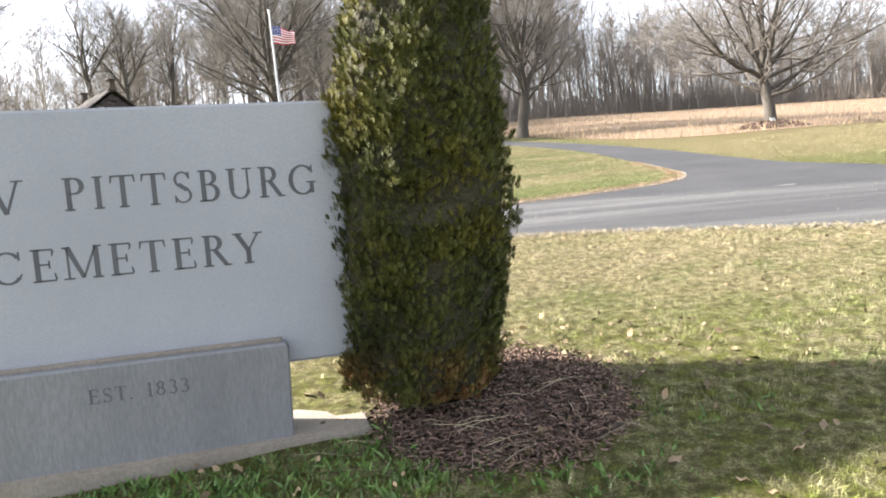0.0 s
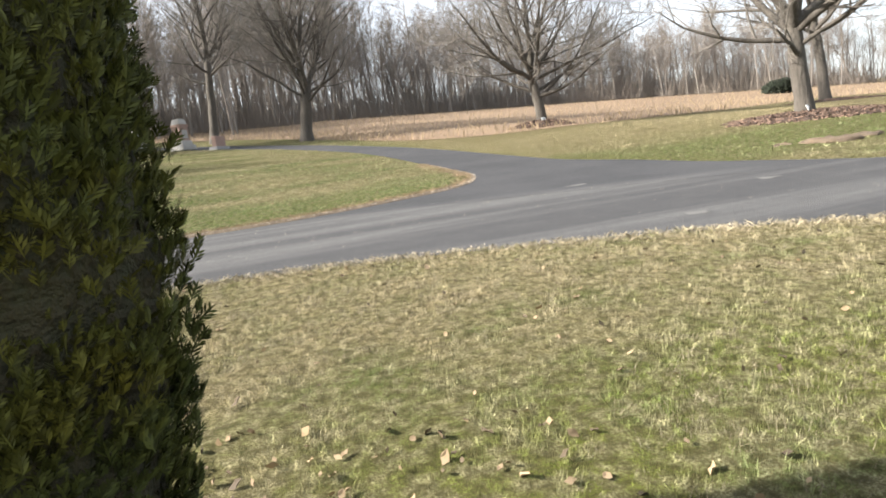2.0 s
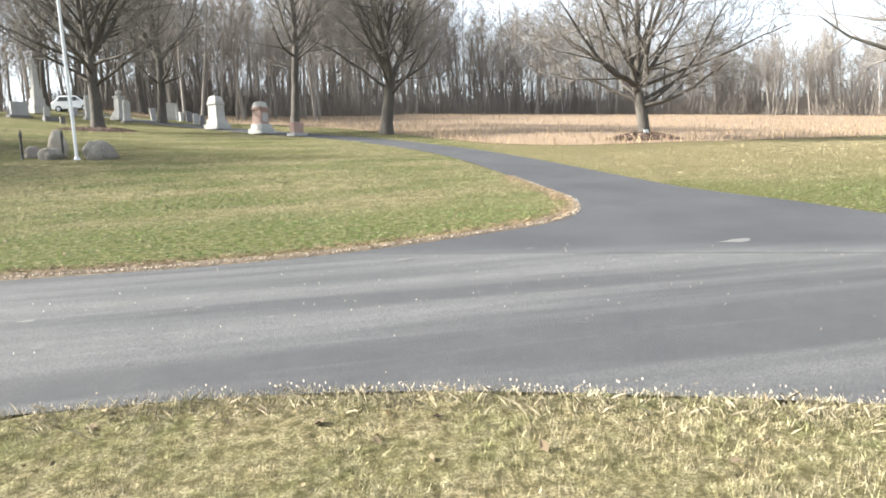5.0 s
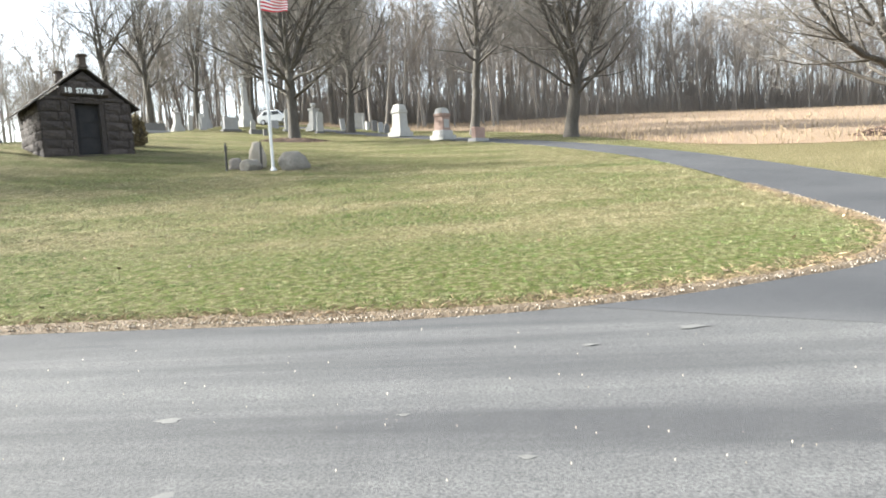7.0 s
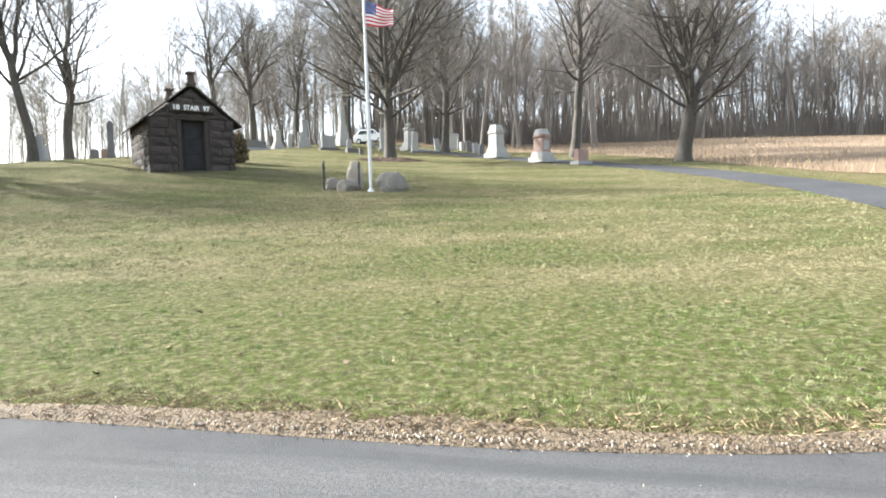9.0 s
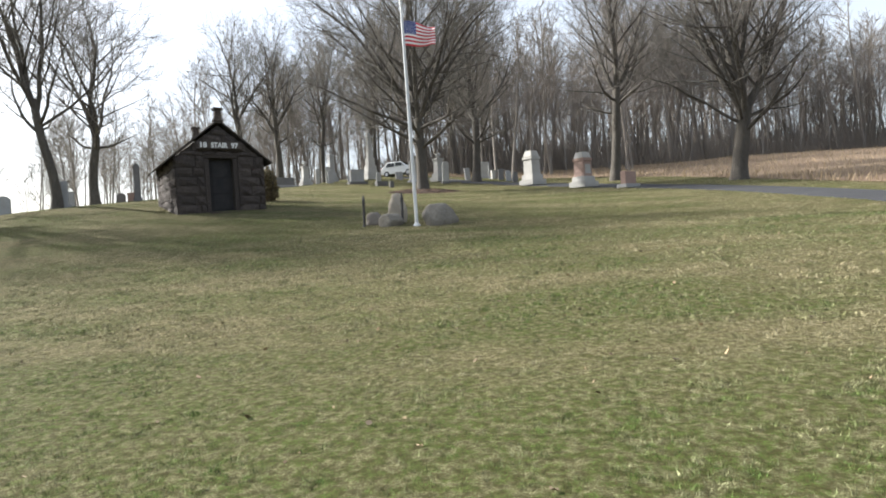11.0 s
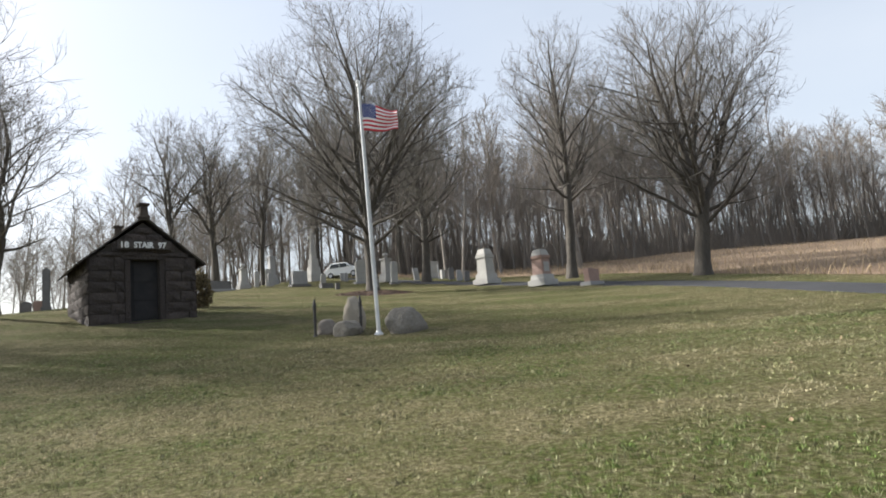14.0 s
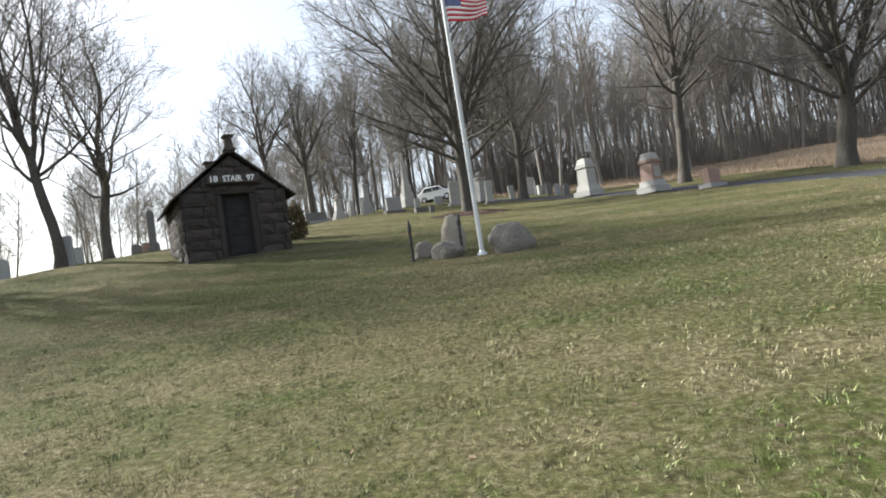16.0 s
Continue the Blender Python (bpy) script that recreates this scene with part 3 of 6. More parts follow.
bare_tree(-29.6, 39.6, "bare tree with a thick forked trunk on the knoll", 18, height=12.5, radius=0.28, fork=3.0, stems=4, low=3, spread=34, crown=4.6, skirt=3.0, fine=4, wander=0.07, twig=1.05)
bare_tree(-33.0, 30.5, "large bare tree reaching out over the lawn", 19, height=15.5, radius=0.30, fork=4.0, stems=5, low=5, spread=48, crown=7.0, skirt=3.4, fine=4, twig=1.05)
bare_tree(-34.5, 70.0, "bare woodland-edge tree behind the old headstones", 20, height=18.0, radius=0.34, fork=5.5, stems=5, low=4, spread=36, crown=5.2, fine=3, twig=1.4)
for tx, ty, th, seed in ((-36.6, 66.0, 18.0, 24), (-34.5, 81.0, 21.5, 25), (-29.0, 85.0, 22.0, 26)):
    bare_tree(tx, ty, "tall slender bare tree at the wooded edge of the cemetery", seed, height=th, radius=0.30, fork=6.0, stems=4, low=4, spread=30, crown=4.4, fine=3, twig=1.4)
bare_tree(-12.6, 66.0, "dark-trunked bare tree among the headstones", 21, height=19.0, radius=0.40, fork=4.5, stems=5, low=5, spread=38, crown=5.6, fine=3, twig=1.4)
bare_tree(-18.5, 84.0, "bare tree at the edge of the woods", 22, height=21.0, radius=0.36, fork=6.0, stems=5, low=4, spread=34, crown=5.4, fine=3, twig=1.6)
bare_tree(130, 92, "lone bare tree on the far rim of the field", 23, height=12.0, radius=0.3, fork=3.0, stems=4, low=3, spread=44, crown=4.5, fine=2, twig=2.2, lean=0.15)

# ---- woods behind the field, gathered into a few masses
def wood_template(rng, height, limbs, twigs, sub):
    m = Mass()
    trunk = branch_line(rng, (0, 0, -0.5), (rng.normal(0, 0.05), rng.normal(0, 0.05), 1), height * 0.95, 5, 0.05, 0.05)
    r = height * 0.0065 * rng.uniform(0.7, 1.4)
    m.add(trunk, r * (1 - np.linspace(0, 1, 6)) ** 0.8 + 0.03, 5)
    for i in range(limbs):
        f = 0.28 + 0.70 * (i + rng.uniform(0, 1)) / limbs
        at = np.array([np.interp(f, np.linspace(0, 1, 6), trunk[:, k]) for k in range(3)])
        ang = math.radians(rng.uniform(25, 55))
        ln = (1.25 - f) * height * rng.uniform(0.24, 0.42)
        line = branch_line(rng, at, side_way(rng, np.array([0, 0, 1.0]), ang, rng.uniform(0, 6.28)), ln, 3, 0.1, 0.08)
        m.add(line, np.linspace(r * 0.35, 0.025, 4), 3)
        g = rng.uniform(0.15, 0.99, twigs) * 3
        k = g.astype(int)
        p2 = line[k] * (1 - g % 1)[:, None] + line[k + 1] * (g % 1)[:, None]
        l2 = ln * rng.uniform(0.28, 0.55, twigs) + 0.5
        line2 = many_lines(rng, p2, many_ways(rng, np.repeat((line[-1] - line[0])[None], twigs, 0), 25, 60), l2, 1, 0.15, 0.1)
        m.add_many(line2, [0.03, 0.014], 3)
        for q in range(sub):
            line3 = many_lines(rng, line2[:, 0] * 0.5 + line2[:, 1] * 0.5, many_ways(rng, line2[:, 1] - line2[:, 0], 25, 60), l2 * 0.6, 1, 0.1, 0.1)
            m.add_many(line3, [0.02, 0.01], 3)
    return np.concatenate(m.v), np.concatenate(m.f)


def gathered(name, templates, spots, material, label, rng, category="woods"):
    vs, fs, n = [], [], 0
    for x, y, s in spots:
        v, f = templates[rng.integers(len(templates))]
        a = rng.uniform(0, 6.28)
        c, d = math.cos(a), math.sin(a)
        w = np.c_[v[:, 0] * c - v[:, 1] * d, v[:, 0] * d + v[:, 1] * c, v[:, 2]] * s + [x, y, gz(x, y)]
        vs.append(w)
        fs.append(f + n)
        n += len(v)
    return tagged(new(name, fast_mesh(name, np.concatenate(vs), np.concatenate(fs), material, True)), label, category, kind="stuff")


rng = np.random.default_rng(31)
WOODS = [wood_template(rng, 20.0, 15, 8, 1) for _ in range(9)]
BACK_WOODS = [wood_template(rng, 20.0, 9, 5, 0) for _ in range(6)]
edge = spline([(-62, 92), (-40, 90), (-22, 88), (-8, 92), (4, 98), (20, 104), (50, 102), (80, 90), (105, 74)], 2.0)
edge = resample(edge, 200)
front, back = [], []
for depth in range(11):
    for i in range(0, 200, 3 if depth < 5 else 4):
        e = edge[min(199, i + rng.integers(0, 3))]
        if e[0] < -25 and rng.uniform() < 0.5:
            continue
        tall = float(np.interp(e[0], [-12, 0, 12, 26, 42, 62, 86], [1.0, 1.15, 1.25, 1.16, 0.95, 0.82, 0.68]))
        tall *= 1 + 0.10 * math.sin(e[0] * 0.16) + 0.07 * math.sin(e[0] * 0.41)
        (front if depth < 4 else back).append((e[0] + rng.normal(0, 0.9), e[1] + depth * 4.2 + rng.normal(0, 1.5), rng.uniform(0.75, 1.08) * tall))
# thin young stems between the grown trees
stems = []
for _ in range(420):
    e = edge[rng.integers(0, 200)]
    stems.append((e[0] + rng.normal(0, 1), e[1] + rng.uniform(0, 30), rng.uniform(0.35, 0.62)))
gathered("young_woods", BACK_WOODS, [q for q in stems if q[0] > -24 or rng.uniform() < 0.4], m_wood_hazed, "slender young bare trees filling the woods", rng)
gathered("back_woods", BACK_WOODS, back, m_wood_hazed, "deeper rows of bare winter woods", rng)
gathered("woods", WOODS, front, m_wood_hazed, "dense bare grey-brown winter woods behind the field", rng)
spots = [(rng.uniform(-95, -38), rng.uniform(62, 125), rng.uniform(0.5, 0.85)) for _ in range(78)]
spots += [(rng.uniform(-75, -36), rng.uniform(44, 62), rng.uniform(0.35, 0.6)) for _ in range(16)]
gathered("thin_woods", WOODS, spots, m_wood_hazed, "thin open bare woods beyond the knoll", rng)
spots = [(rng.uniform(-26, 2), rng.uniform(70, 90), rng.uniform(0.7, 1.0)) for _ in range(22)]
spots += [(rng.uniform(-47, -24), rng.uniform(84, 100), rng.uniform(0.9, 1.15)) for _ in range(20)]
gathered("grove", WOODS, spots, m_wood_hazed, "bare trees standing among the farthest headstones", rng)


# brush along the foot of the woods
def brush_template(rng):
    m = Mass()
    for _ in range(34):
        p = rng.normal(0, 1.0, 3) * [1, 1, 0]
        m.add(branch_line(rng, p, (rng.normal(0, 0.3), rng.normal(0, 0.3), 1), rng.uniform(0.7, 4.2), 1, 0.2, 0.0), np.array([0.035, 0.012]), 3)
    return np.concatenate(m.v), np.concatenate(m.f)


BRUSH = [brush_template(rng) for _ in range(5)]
spots = [(e[0] + rng.normal(0, 1), e[1] + rng.uniform(0, 1) ** 1.6 * 36 - 1, rng.uniform(0.5, 1.25)) for e in edge for _ in range(3)]
m_brush = mottled("dry brush", (0.17, 0.145, 0.122), (0.25, 0.215, 0.185), None, 0.6, 6.0, 0.95, 0.0)
gathered("brush", BRUSH, spots, m_brush, "low brown brush along the foot of the woods", rng, "brush")
spots = [(e[0] + rng.normal(0, 1.5), e[1] + rng.uniform(6, 42), rng.uniform(1.2, 2.6)) for e in edge for _ in range(2) if e[0] > -30]
gathered("saplings", BRUSH, spots, m_wood_hazed, "tall thin bare saplings crowding the woods", rng, "saplings")

# ---- stubble field
n, l, p = nodes_of(m_field)
v = place_vec(n, l, (1, 0.35, 0))
f1 = noise_of(n, l, v, 0.25, 4.0)
f2 = noise_of(n, l, place_vec(n, l), 9.0, 4.0, 0.7)
c = mixc(n, l, f1, (0.25, 0.17, 0.105), (0.32, 0.235, 0.145))
c = mixc(n, l, f2, (0.16, 0.105, 0.065), c)
l.new(c, p.inputs["Base Color"])
bump_of(n, l, p, f2, 0.8, 0.1)
FIELD_NEAR = spline([(-60, 86), (-38, 87.5), (-24, 81), (-8, 70), (1.5, 61), (5.2, 54), (7.7, 44), (9.4, 36.5), (11, 32.6), (13.2, 29.6), (16, 28.8), (20.5, 29.6), (28, 33), (38, 37.5), (48, 41), (62, 38), (90, 28), (130, 15)], 1.0)
FIELD_FAR = spline([(-64, 96), (-40, 93), (-22, 91), (-8, 95), (4, 101), (20, 107), (50, 105), (80, 93), (108, 78), (135, 70), (170, 60)], 1.0)
fv, ff = ribbon(FIELD_NEAR, FIELD_FAR, 160, 26, 0.05)
tagged(new("field", mesh_of("field", fv, up_faces(fv, ff), m_field, True)), "tan harvested corn field with rows of short stubble", "field", kind="structure")
m_stubble = mat("corn stubble", (0.45, 0.34, 0.2), 0.9)
n, l, p = nodes_of(m_stubble)
rgb = n.new("ShaderNodeRGB")
rgb.outputs[0].default_value = (0.37, 0.28, 0.175, 1)
island_tint(m_stubble, rgb.outputs[0], 0.5, 1.3)
rng = np.random.default_rng(7)
ms = Mass()
fa, fb = resample(FIELD_NEAR, 900), resample(FIELD_FAR, 900)
k = rng.integers(120, 900, (46, 260))
w = np.broadcast_to(((np.arange(46) / 46) ** 1.6)[:, None], k.shape)[..., None]
q = (fa[k] * (1 - w) + fb[k] * w + rng.normal(0, 0.12, (*k.shape, 2))).reshape(-1, 2)
foot = np.c_[q, ground_z(q[:, 0], q[:, 1])]
h = rng.uniform(0.12, 0.42, len(q))
ms.add_many(np.stack([foot, foot + np.c_[rng.normal(0, 0.35, (len(q), 2)) * h[:, None], h]], 1), [0.022, 0.012], 3)
tagged(new("stubble", ms.mesh("stubble", m_stubble, False)), "short dry corn stalks left standing in rows", "stubble", kind="stuff")

# ---- cemetery sign
m_plinth = mottled("weathered concrete", (0.20, 0.175, 0.145), (0.28, 0.25, 0.21), (0.13, 0.115, 0.095), 3.0, 60.0, 0.9, 0.4, 0.004)
SIGN_Z = 0.275
m_base = mottled("stained granite base", (0.15, 0.155, 0.165), (0.215, 0.22, 0.23), (0.105, 0.108, 0.115), 2.0, 90.0, 0.8, 0.15, 0.002, True, (1, 1, 0.25))
sign = thing("cemetery_sign", pose(-0.47, 2.835, SIGN_Z, 0, 1.0, 15), "pale grey granite entrance sign on a low concrete plinth", "sign")
bm = box_bm(2.2, 0.62, 0.17, 0.012, 1.0, (-1.10, 0.31, -0.105))
part("plinth", rough_bm(bm, 0.004, 9), m_plinth, sign, "worn tan concrete plinth")
outline = [(-0.365, 0.03), (-0.352, 0.48), (-0.365, 0.508), (-1.78, 0.508), (-1.78, 0.02)]
part("base_block", prism_bm([(x, z) for x, z in outline], 0.11, 0.008), m_base, sign, "granite base block with a chamfered top", pose(0, 0.095, 0))
part("base_lip", box_bm(1.40, 0.055, 0.016, 0.004), m_plinth, sign, "thin worn mortar strip", pose(-1.08, 0.125, 0.506))
bm = bmesh.new()
bmesh.ops.create_cube(bm, size=1)
for v in bm.verts:
    v.co = Vector((v.co.x * 2.10 - 1.07, v.co.y * 0.16 + 0.24, (v.co.z + 0.5) * 1.255 + 0.385))
    if v.co.x > 0:
        v.co.x += 0.03 if v.co.z > 1 else -0.095
bmesh.ops.bevel(bm, geom=bm.edges[:], offset=0.012, segments=3, affect="EDGES")
part("panel", bm, m_concrete, sign, "smooth grey granite panel")
part("support", box_bm(1.36, 0.15, 0.39, 0.0), m_concrete, sign, "", pose(-1.10, 0.24, 0.0))


# serif capitals from strokes laid proud, coloured dark to stand for engraved recesses
def stroke(bm, a, b, wa, wb=None):
    wb = wa if wb is None else wb
    a, b = Vector(a), Vector(b)
    d = (b - a).normalized()
    s = Vector((-d.y, d.x))
    q = [a + s * wa / 2, a - s * wa / 2, b - s * wb / 2, b + s * wb / 2]
    bm.faces.new([bm.verts.new((v.x, 0, v.y)) for v in q])


def bow(bm, cx, cz, rx, rz, a0, a1, wide, thin):
    k = 14
    rim = []
    for i in range(k + 1):
        a = math.radians(a0 + (a1 - a0) * i / k)
        w = thin + (wide - thin) * abs(math.cos(a)) ** 1.3
        rim.append((bm.verts.new((cx + (rx + w / 2) * math.cos(a), 0, cz + (rz + w / 2) * math.sin(a))), bm.verts.new((cx + (rx - w / 2) * math.cos(a), 0, cz + (rz - w / 2) * math.sin(a)))))
    for (p1, q1), (p2, q2) in zip(rim, rim[1:]):
        bm.faces.new((p1, q1, q2, p2))


def serif_letter(ch):
    """A Roman capital or figure one unit high; returns the mesh and its width."""
    bm, W, T, S = bmesh.new(), 0.13, 0.055, 0.05

    def stem(x, z0=0.0, z1=1.0, foot=True, head=True, w=W):
        stroke(bm, (x, z0), (x, z1), w)
        if foot:
            stroke(bm, (x - 0.13, z0 + S / 2), (x + 0.13, z0 + S / 2), S)
        if head:
            stroke(bm, (x - 0.13, z1 - S / 2), (x + 0.13, z1 - S / 2), S)

    def bar(x0, x1, z, tick=0.0):
        stroke(bm, (x0, z), (x1, z), T)
        if tick:
            stroke(bm, (x1, z - T / 2 if tick < 0 else z + T / 2), (x1 - 0.03, z + tick), 0.06, 0.03)

    width = 0.7
    if ch == "I":
        width = 0.32
        stem(0.16)
    elif ch == "P":
        stem(0.16)
        bow(bm, 0.30, 0.74, 0.20, 0.23, -90, 90, W, T)
        bar(0.16, 0.30, 0.97)
        bar(0.16, 0.30, 0.51)
        width = 0.60
    elif ch == "B":
        stem(0.16)
        bow(bm, 0.30, 0.76, 0.17, 0.215, -90, 90, W, T)
        bow(bm, 0.32, 0.28, 0.21, 0.255, -90, 90, W, T)
        for z in (0.97, 0.54, 0.03):
            bar(0.16, 0.32, z)
        width = 0.64
    elif ch == "R":
        stem(0.16)
        bow(bm, 0.30, 0.75, 0.18, 0.22, -90, 90, W, T)
        bar(0.16, 0.30, 0.97)
        bar(0.16, 0.30, 0.53)
        stroke(bm, (0.34, 0.53), (0.62, 0.03), W, W * 0.9)
        stroke(bm, (0.56, S / 2), (0.76, S / 2), S)
        width = 0.72
    elif ch == "T":
        stem(0.33, head=False)
        stroke(bm, (0.02, 0.97), (0.64, 0.97), T)
        stroke(bm, (0.045, 0.97), (0.02, 0.76), 0.06, 0.03)
        stroke(bm, (0.615, 0.97), (0.64, 0.76), 0.06, 0.03)
        width = 0.66
    elif ch == "E":
        stem(0.16)
        bar(0.16, 0.55, 0.97, -0.20)
        bar(0.16, 0.44, 0.52)
        stroke(bm, (0.44, 0.40), (0.44, 0.64), 0.045)
        bar(0.16, 0.58, 0.03, 0.22)
        width = 0.62
    elif ch == "S":
        bow(bm, 0.28, 0.75, 0.185, 0.225, 20, 235, T * 1.3, T)
        bow(bm, 0.28, 0.25, 0.20, 0.225, -160, 55, T * 1.3, T)
        stroke(bm, (0.17, 0.60), (0.40, 0.41), W, W)
        stroke(bm, (0.46, 0.98), (0.46, 0.76), 0.045)
        stroke(bm, (0.08, 0.02), (0.08, 0.25), 0.045)
        width = 0.54
    elif ch == "U":
        stem(0.15, 0.30, 1.0, False)
        stem(0.60, 0.30, 1.0, False, w=T)
        bow(bm, 0.375, 0.30, 0.225, 0.27, 180, 360, W * 0.8, T)
        width = 0.74
    elif ch in "CG":
        bow(bm, 0.42, 0.5, 0.34, 0.47, 40, 320, W, T)
        stroke(bm, (0.70, 0.98), (0.70, 0.72), 0.05)
        if ch == "G":
            stem(0.68, 0.06, 0.42, False, False, w=W * 0.9)
            stroke(bm, (0.54, 0.42), (0.80, 0.42), S)
        else:
            stroke(bm, (0.68, 0.20), (0.74, 0.30), 0.05)
        width = 0.80
    elif ch == "M":
        stem(0.12, head=False, w=T)
        stem(0.80, head=False)
        stroke(bm, (0.12, 1.0), (0.46, 0.04), W, W * 0.8)
        stroke(bm, (0.46, 0.04), (0.80, 1.0), T)
        stroke(bm, (0.0, 0.975), (0.16, 0.975), S)
        stroke(bm, (0.76, 0.975), (0.94, 0.975), S)
        width = 0.94
    elif ch == "Y":
        stem(0.36, 0.0, 0.46, True, False)
        stroke(bm, (0.08, 0.98), (0.36, 0.42), W, W)
        stroke(bm, (0.64, 0.98), (0.36, 0.42), T)
        stroke(bm, (-0.04, 0.975), (0.22, 0.975), S)
        stroke(bm, (0.52, 0.975), (0.76, 0.975), S)
        width = 0.74
    elif ch == "W":
        stroke(bm, (0.08, 0.98), (0.33, 0.0), W, W * 0.8)
        stroke(bm, (0.33, 0.0), (0.55, 0.98), T)
        stroke(bm, (0.48, 0.98), (0.75, 0.0), W, W * 0.8)
        stroke(bm, (0.75, 0.0), (1.0, 0.98), T)
        for x in (0.08, 0.50, 1.0):
            stroke(bm, (x - 0.12, 0.975), (x + 0.12, 0.975), S)
        width = 1.08
    elif ch == "1":
        stem(0.18, head=False)
        stroke(bm, (0.18, 0.98), (0.06, 0.86), 0.05)
        width = 0.36
    elif ch == "8":
        bow(bm, 0.27, 0.75, 0.165, 0.22, 0, 360, W * 0.85, T)
        bow(bm, 0.27, 0.27, 0.20, 0.245, 0, 360, W * 0.85, T)
        width = 0.56
    elif ch == "3":
        bow(bm, 0.24, 0.76, 0.17, 0.215, -90, 150, W * 0.85, T)
        bow(bm, 0.24, 0.28, 0.20, 0.255, -150, 90, W * 0.85, T)
        width = 0.52
    elif ch == ".":
        stroke(bm, (0.08, 0.0), (0.08, 0.12), 0.12)
        width = 0.2
    bmesh.ops.recalc_face_normals(bm, faces=bm.faces[:])
    return bm, width


def inscription(text, x0, x1, z, height, y, parent, label, space=0.14, gap=0.45):
    pieces, x = [], 0.0
    for ch in text:
        if ch == " ":
            x += gap
            continue
        bm, w = serif_letter(ch)
        pieces.append((bm, x))
        x += w + space
    k = (x1 - x0) / (x - space)
    for i, (bm, at) in enumerate(pieces):
        for v in bm.verts:
            v.co = Vector(((v.co.x + at) * k + x0, y - 0.0015 - 0.00004 * i, v.co.z * height + z))
        geo = bmesh.ops.extrude_face_region(bm, geom=bm.faces[:])
        for v in geo["geom"]:
            if isinstance(v, bmesh.types.BMVert):
                v.co.y += 0.004
        part("letter", bm, m_letter, parent, label)


FACE = 0.16
inscription("PITTSBURG", -1.255, -0.155, 1.193, 0.145, FACE, sign, "dark cut serif letter")
inscription("W", -1.625, -1.41, 1.195, 0.145, FACE, sign, "dark cut serif letter")
inscription("CEMETERY", -1.575, -0.43, 0.888, 0.146, FACE, sign, "dark cut serif letter")
inscription("EST. 1833", -1.215, -0.80, 0.345, 0.064, 0.04, sign, "small dark cut serif letter", gap=0.6)


# ---- mulch bed and arborvitae beside the sign
def mulch_bed(cx, cy, rx, ry, rise, chips, label, seed, size=0.05):
    rng = np.random.default_rng(seed)
    bm = bmesh.new()
    rings, k = 9, 40
    prev = None
    for i in range(rings + 1):
        f = i / rings
        ring = []
        for j in range(k):
            a = 2 * math.pi * j / k
            wob = 1 + 0.16 * noise.noise(Vector((math.cos(a) * 1.5 + seed, math.sin(a) * 1.5, 0.3))) + 0.05 * noise.noise(Vector((math.cos(a) * 6, math.sin(a) * 6, seed)))
            x, y = cx + math.cos(a) * rx * f * wob, cy + math.sin(a) * ry * f * wob
            h = rise * (1 - f * f) ** 1.2 + (0.03 if f < 1 else -0.03) + 0.02 * noise.noise(Vector((x * 5, y * 5, 0)))
            ring.append(bm.verts.new((x, y, gz(x, y) + h)))
            if f == 0:
                break
        if prev:
            for j in range(k):
                if len(prev) == 1:
                    bm.faces.new((prev[0], ring[j], ring[(j + 1) % k]))
                else:
                    bm.faces.new((prev[j], ring[j], ring[(j + 1) % k], prev[(j + 1) % k]))
        prev = ring
    for f in bm.faces:
        f.smooth = True
    bed = part("mulch_bed", bm, m_mulch)
    tagged(bed, label, "mulch", kind="stuff")
    a, r = rng.uniform(0, 6.28, chips), np.sqrt(rng.uniform(0, 1, chips)) * rng.uniform(0.9, 1.12, chips)
    x, y = cx + np.cos(a) * r * rx, cy + np.sin(a) * r * ry
    z = ground_z(x, y) + rise * np.clip(1 - r * r, 0, 1) ** 1.2 + 0.04 + rng.uniform(-0.01, 0.015, chips)
    p0 = np.c_[x, y, z]
    d = rng.normal(0, 1, (chips, 3)) * [1, 1, 0.25]
    d *= (rng.uniform(0.4, 1.4, chips) * size / np.linalg.norm(d, axis=1))[:, None]
    m = Mass()
    m.add_many(np.stack([p0 - d / 2, p0 + d / 2], 1), [size * 0.24, size * 0.15], 3)
    tagged(new("mulch_chips", m.mesh("mulch_chips", m_chip, False)), "loose shredded bark chips and dry needles", "mulch", kind="stuff")
    return bed


m_mulch = mottled("dark mulch", (0.055, 0.035, 0.027), (0.10, 0.066, 0.05), (0.03, 0.02, 0.016), 4.0, 45.0, 0.95, 1.0, 0.03)
m_chip = mat("bark chips", rough=0.95)
n, l, p = nodes_of(m_chip)
rgb = n.new("ShaderNodeRGB")
rgb.outputs[0].default_value = (0.095, 0.062, 0.046, 1)
island_tint(m_chip, rgb.outputs[0], 0.3, 2.0)
mulch_bed(0.17, 3.08, 0.66, 0.70, 0.03, 7500, "dark brown mulch bed under the evergreen", 41, 0.026)

m_needle = mat("arborvitae foliage", rough=0.6)
n, l, p = nodes_of(m_needle)
vv = place_vec(n, l)
fa1 = noise_of(n, l, vv, 2.2, 3.0)
c = mixc(n, l, fa1, (0.036, 0.046, 0.014), (0.085, 0.088, 0.02))
c = mixc(n, l, noise_of(n, l, vv, 1.1, 4.0, 0.7, 0.56, 0.80), c, (0.15, 0.125, 0.022))
tc = n.new("ShaderNodeSeparateXYZ")
l.new(place_vec(n, l, (1, 1, 1), False), tc.inputs[0])
dead = n.new("ShaderNodeMapRange")
dead.inputs["From Min"].default_value, dead.inputs["From Max"].default_value = 0.42, 0.10
l.new(tc.outputs["Z"], dead.inputs["Value"])
spot = n.new("ShaderNodeMath")
spot.operation = "MULTIPLY"
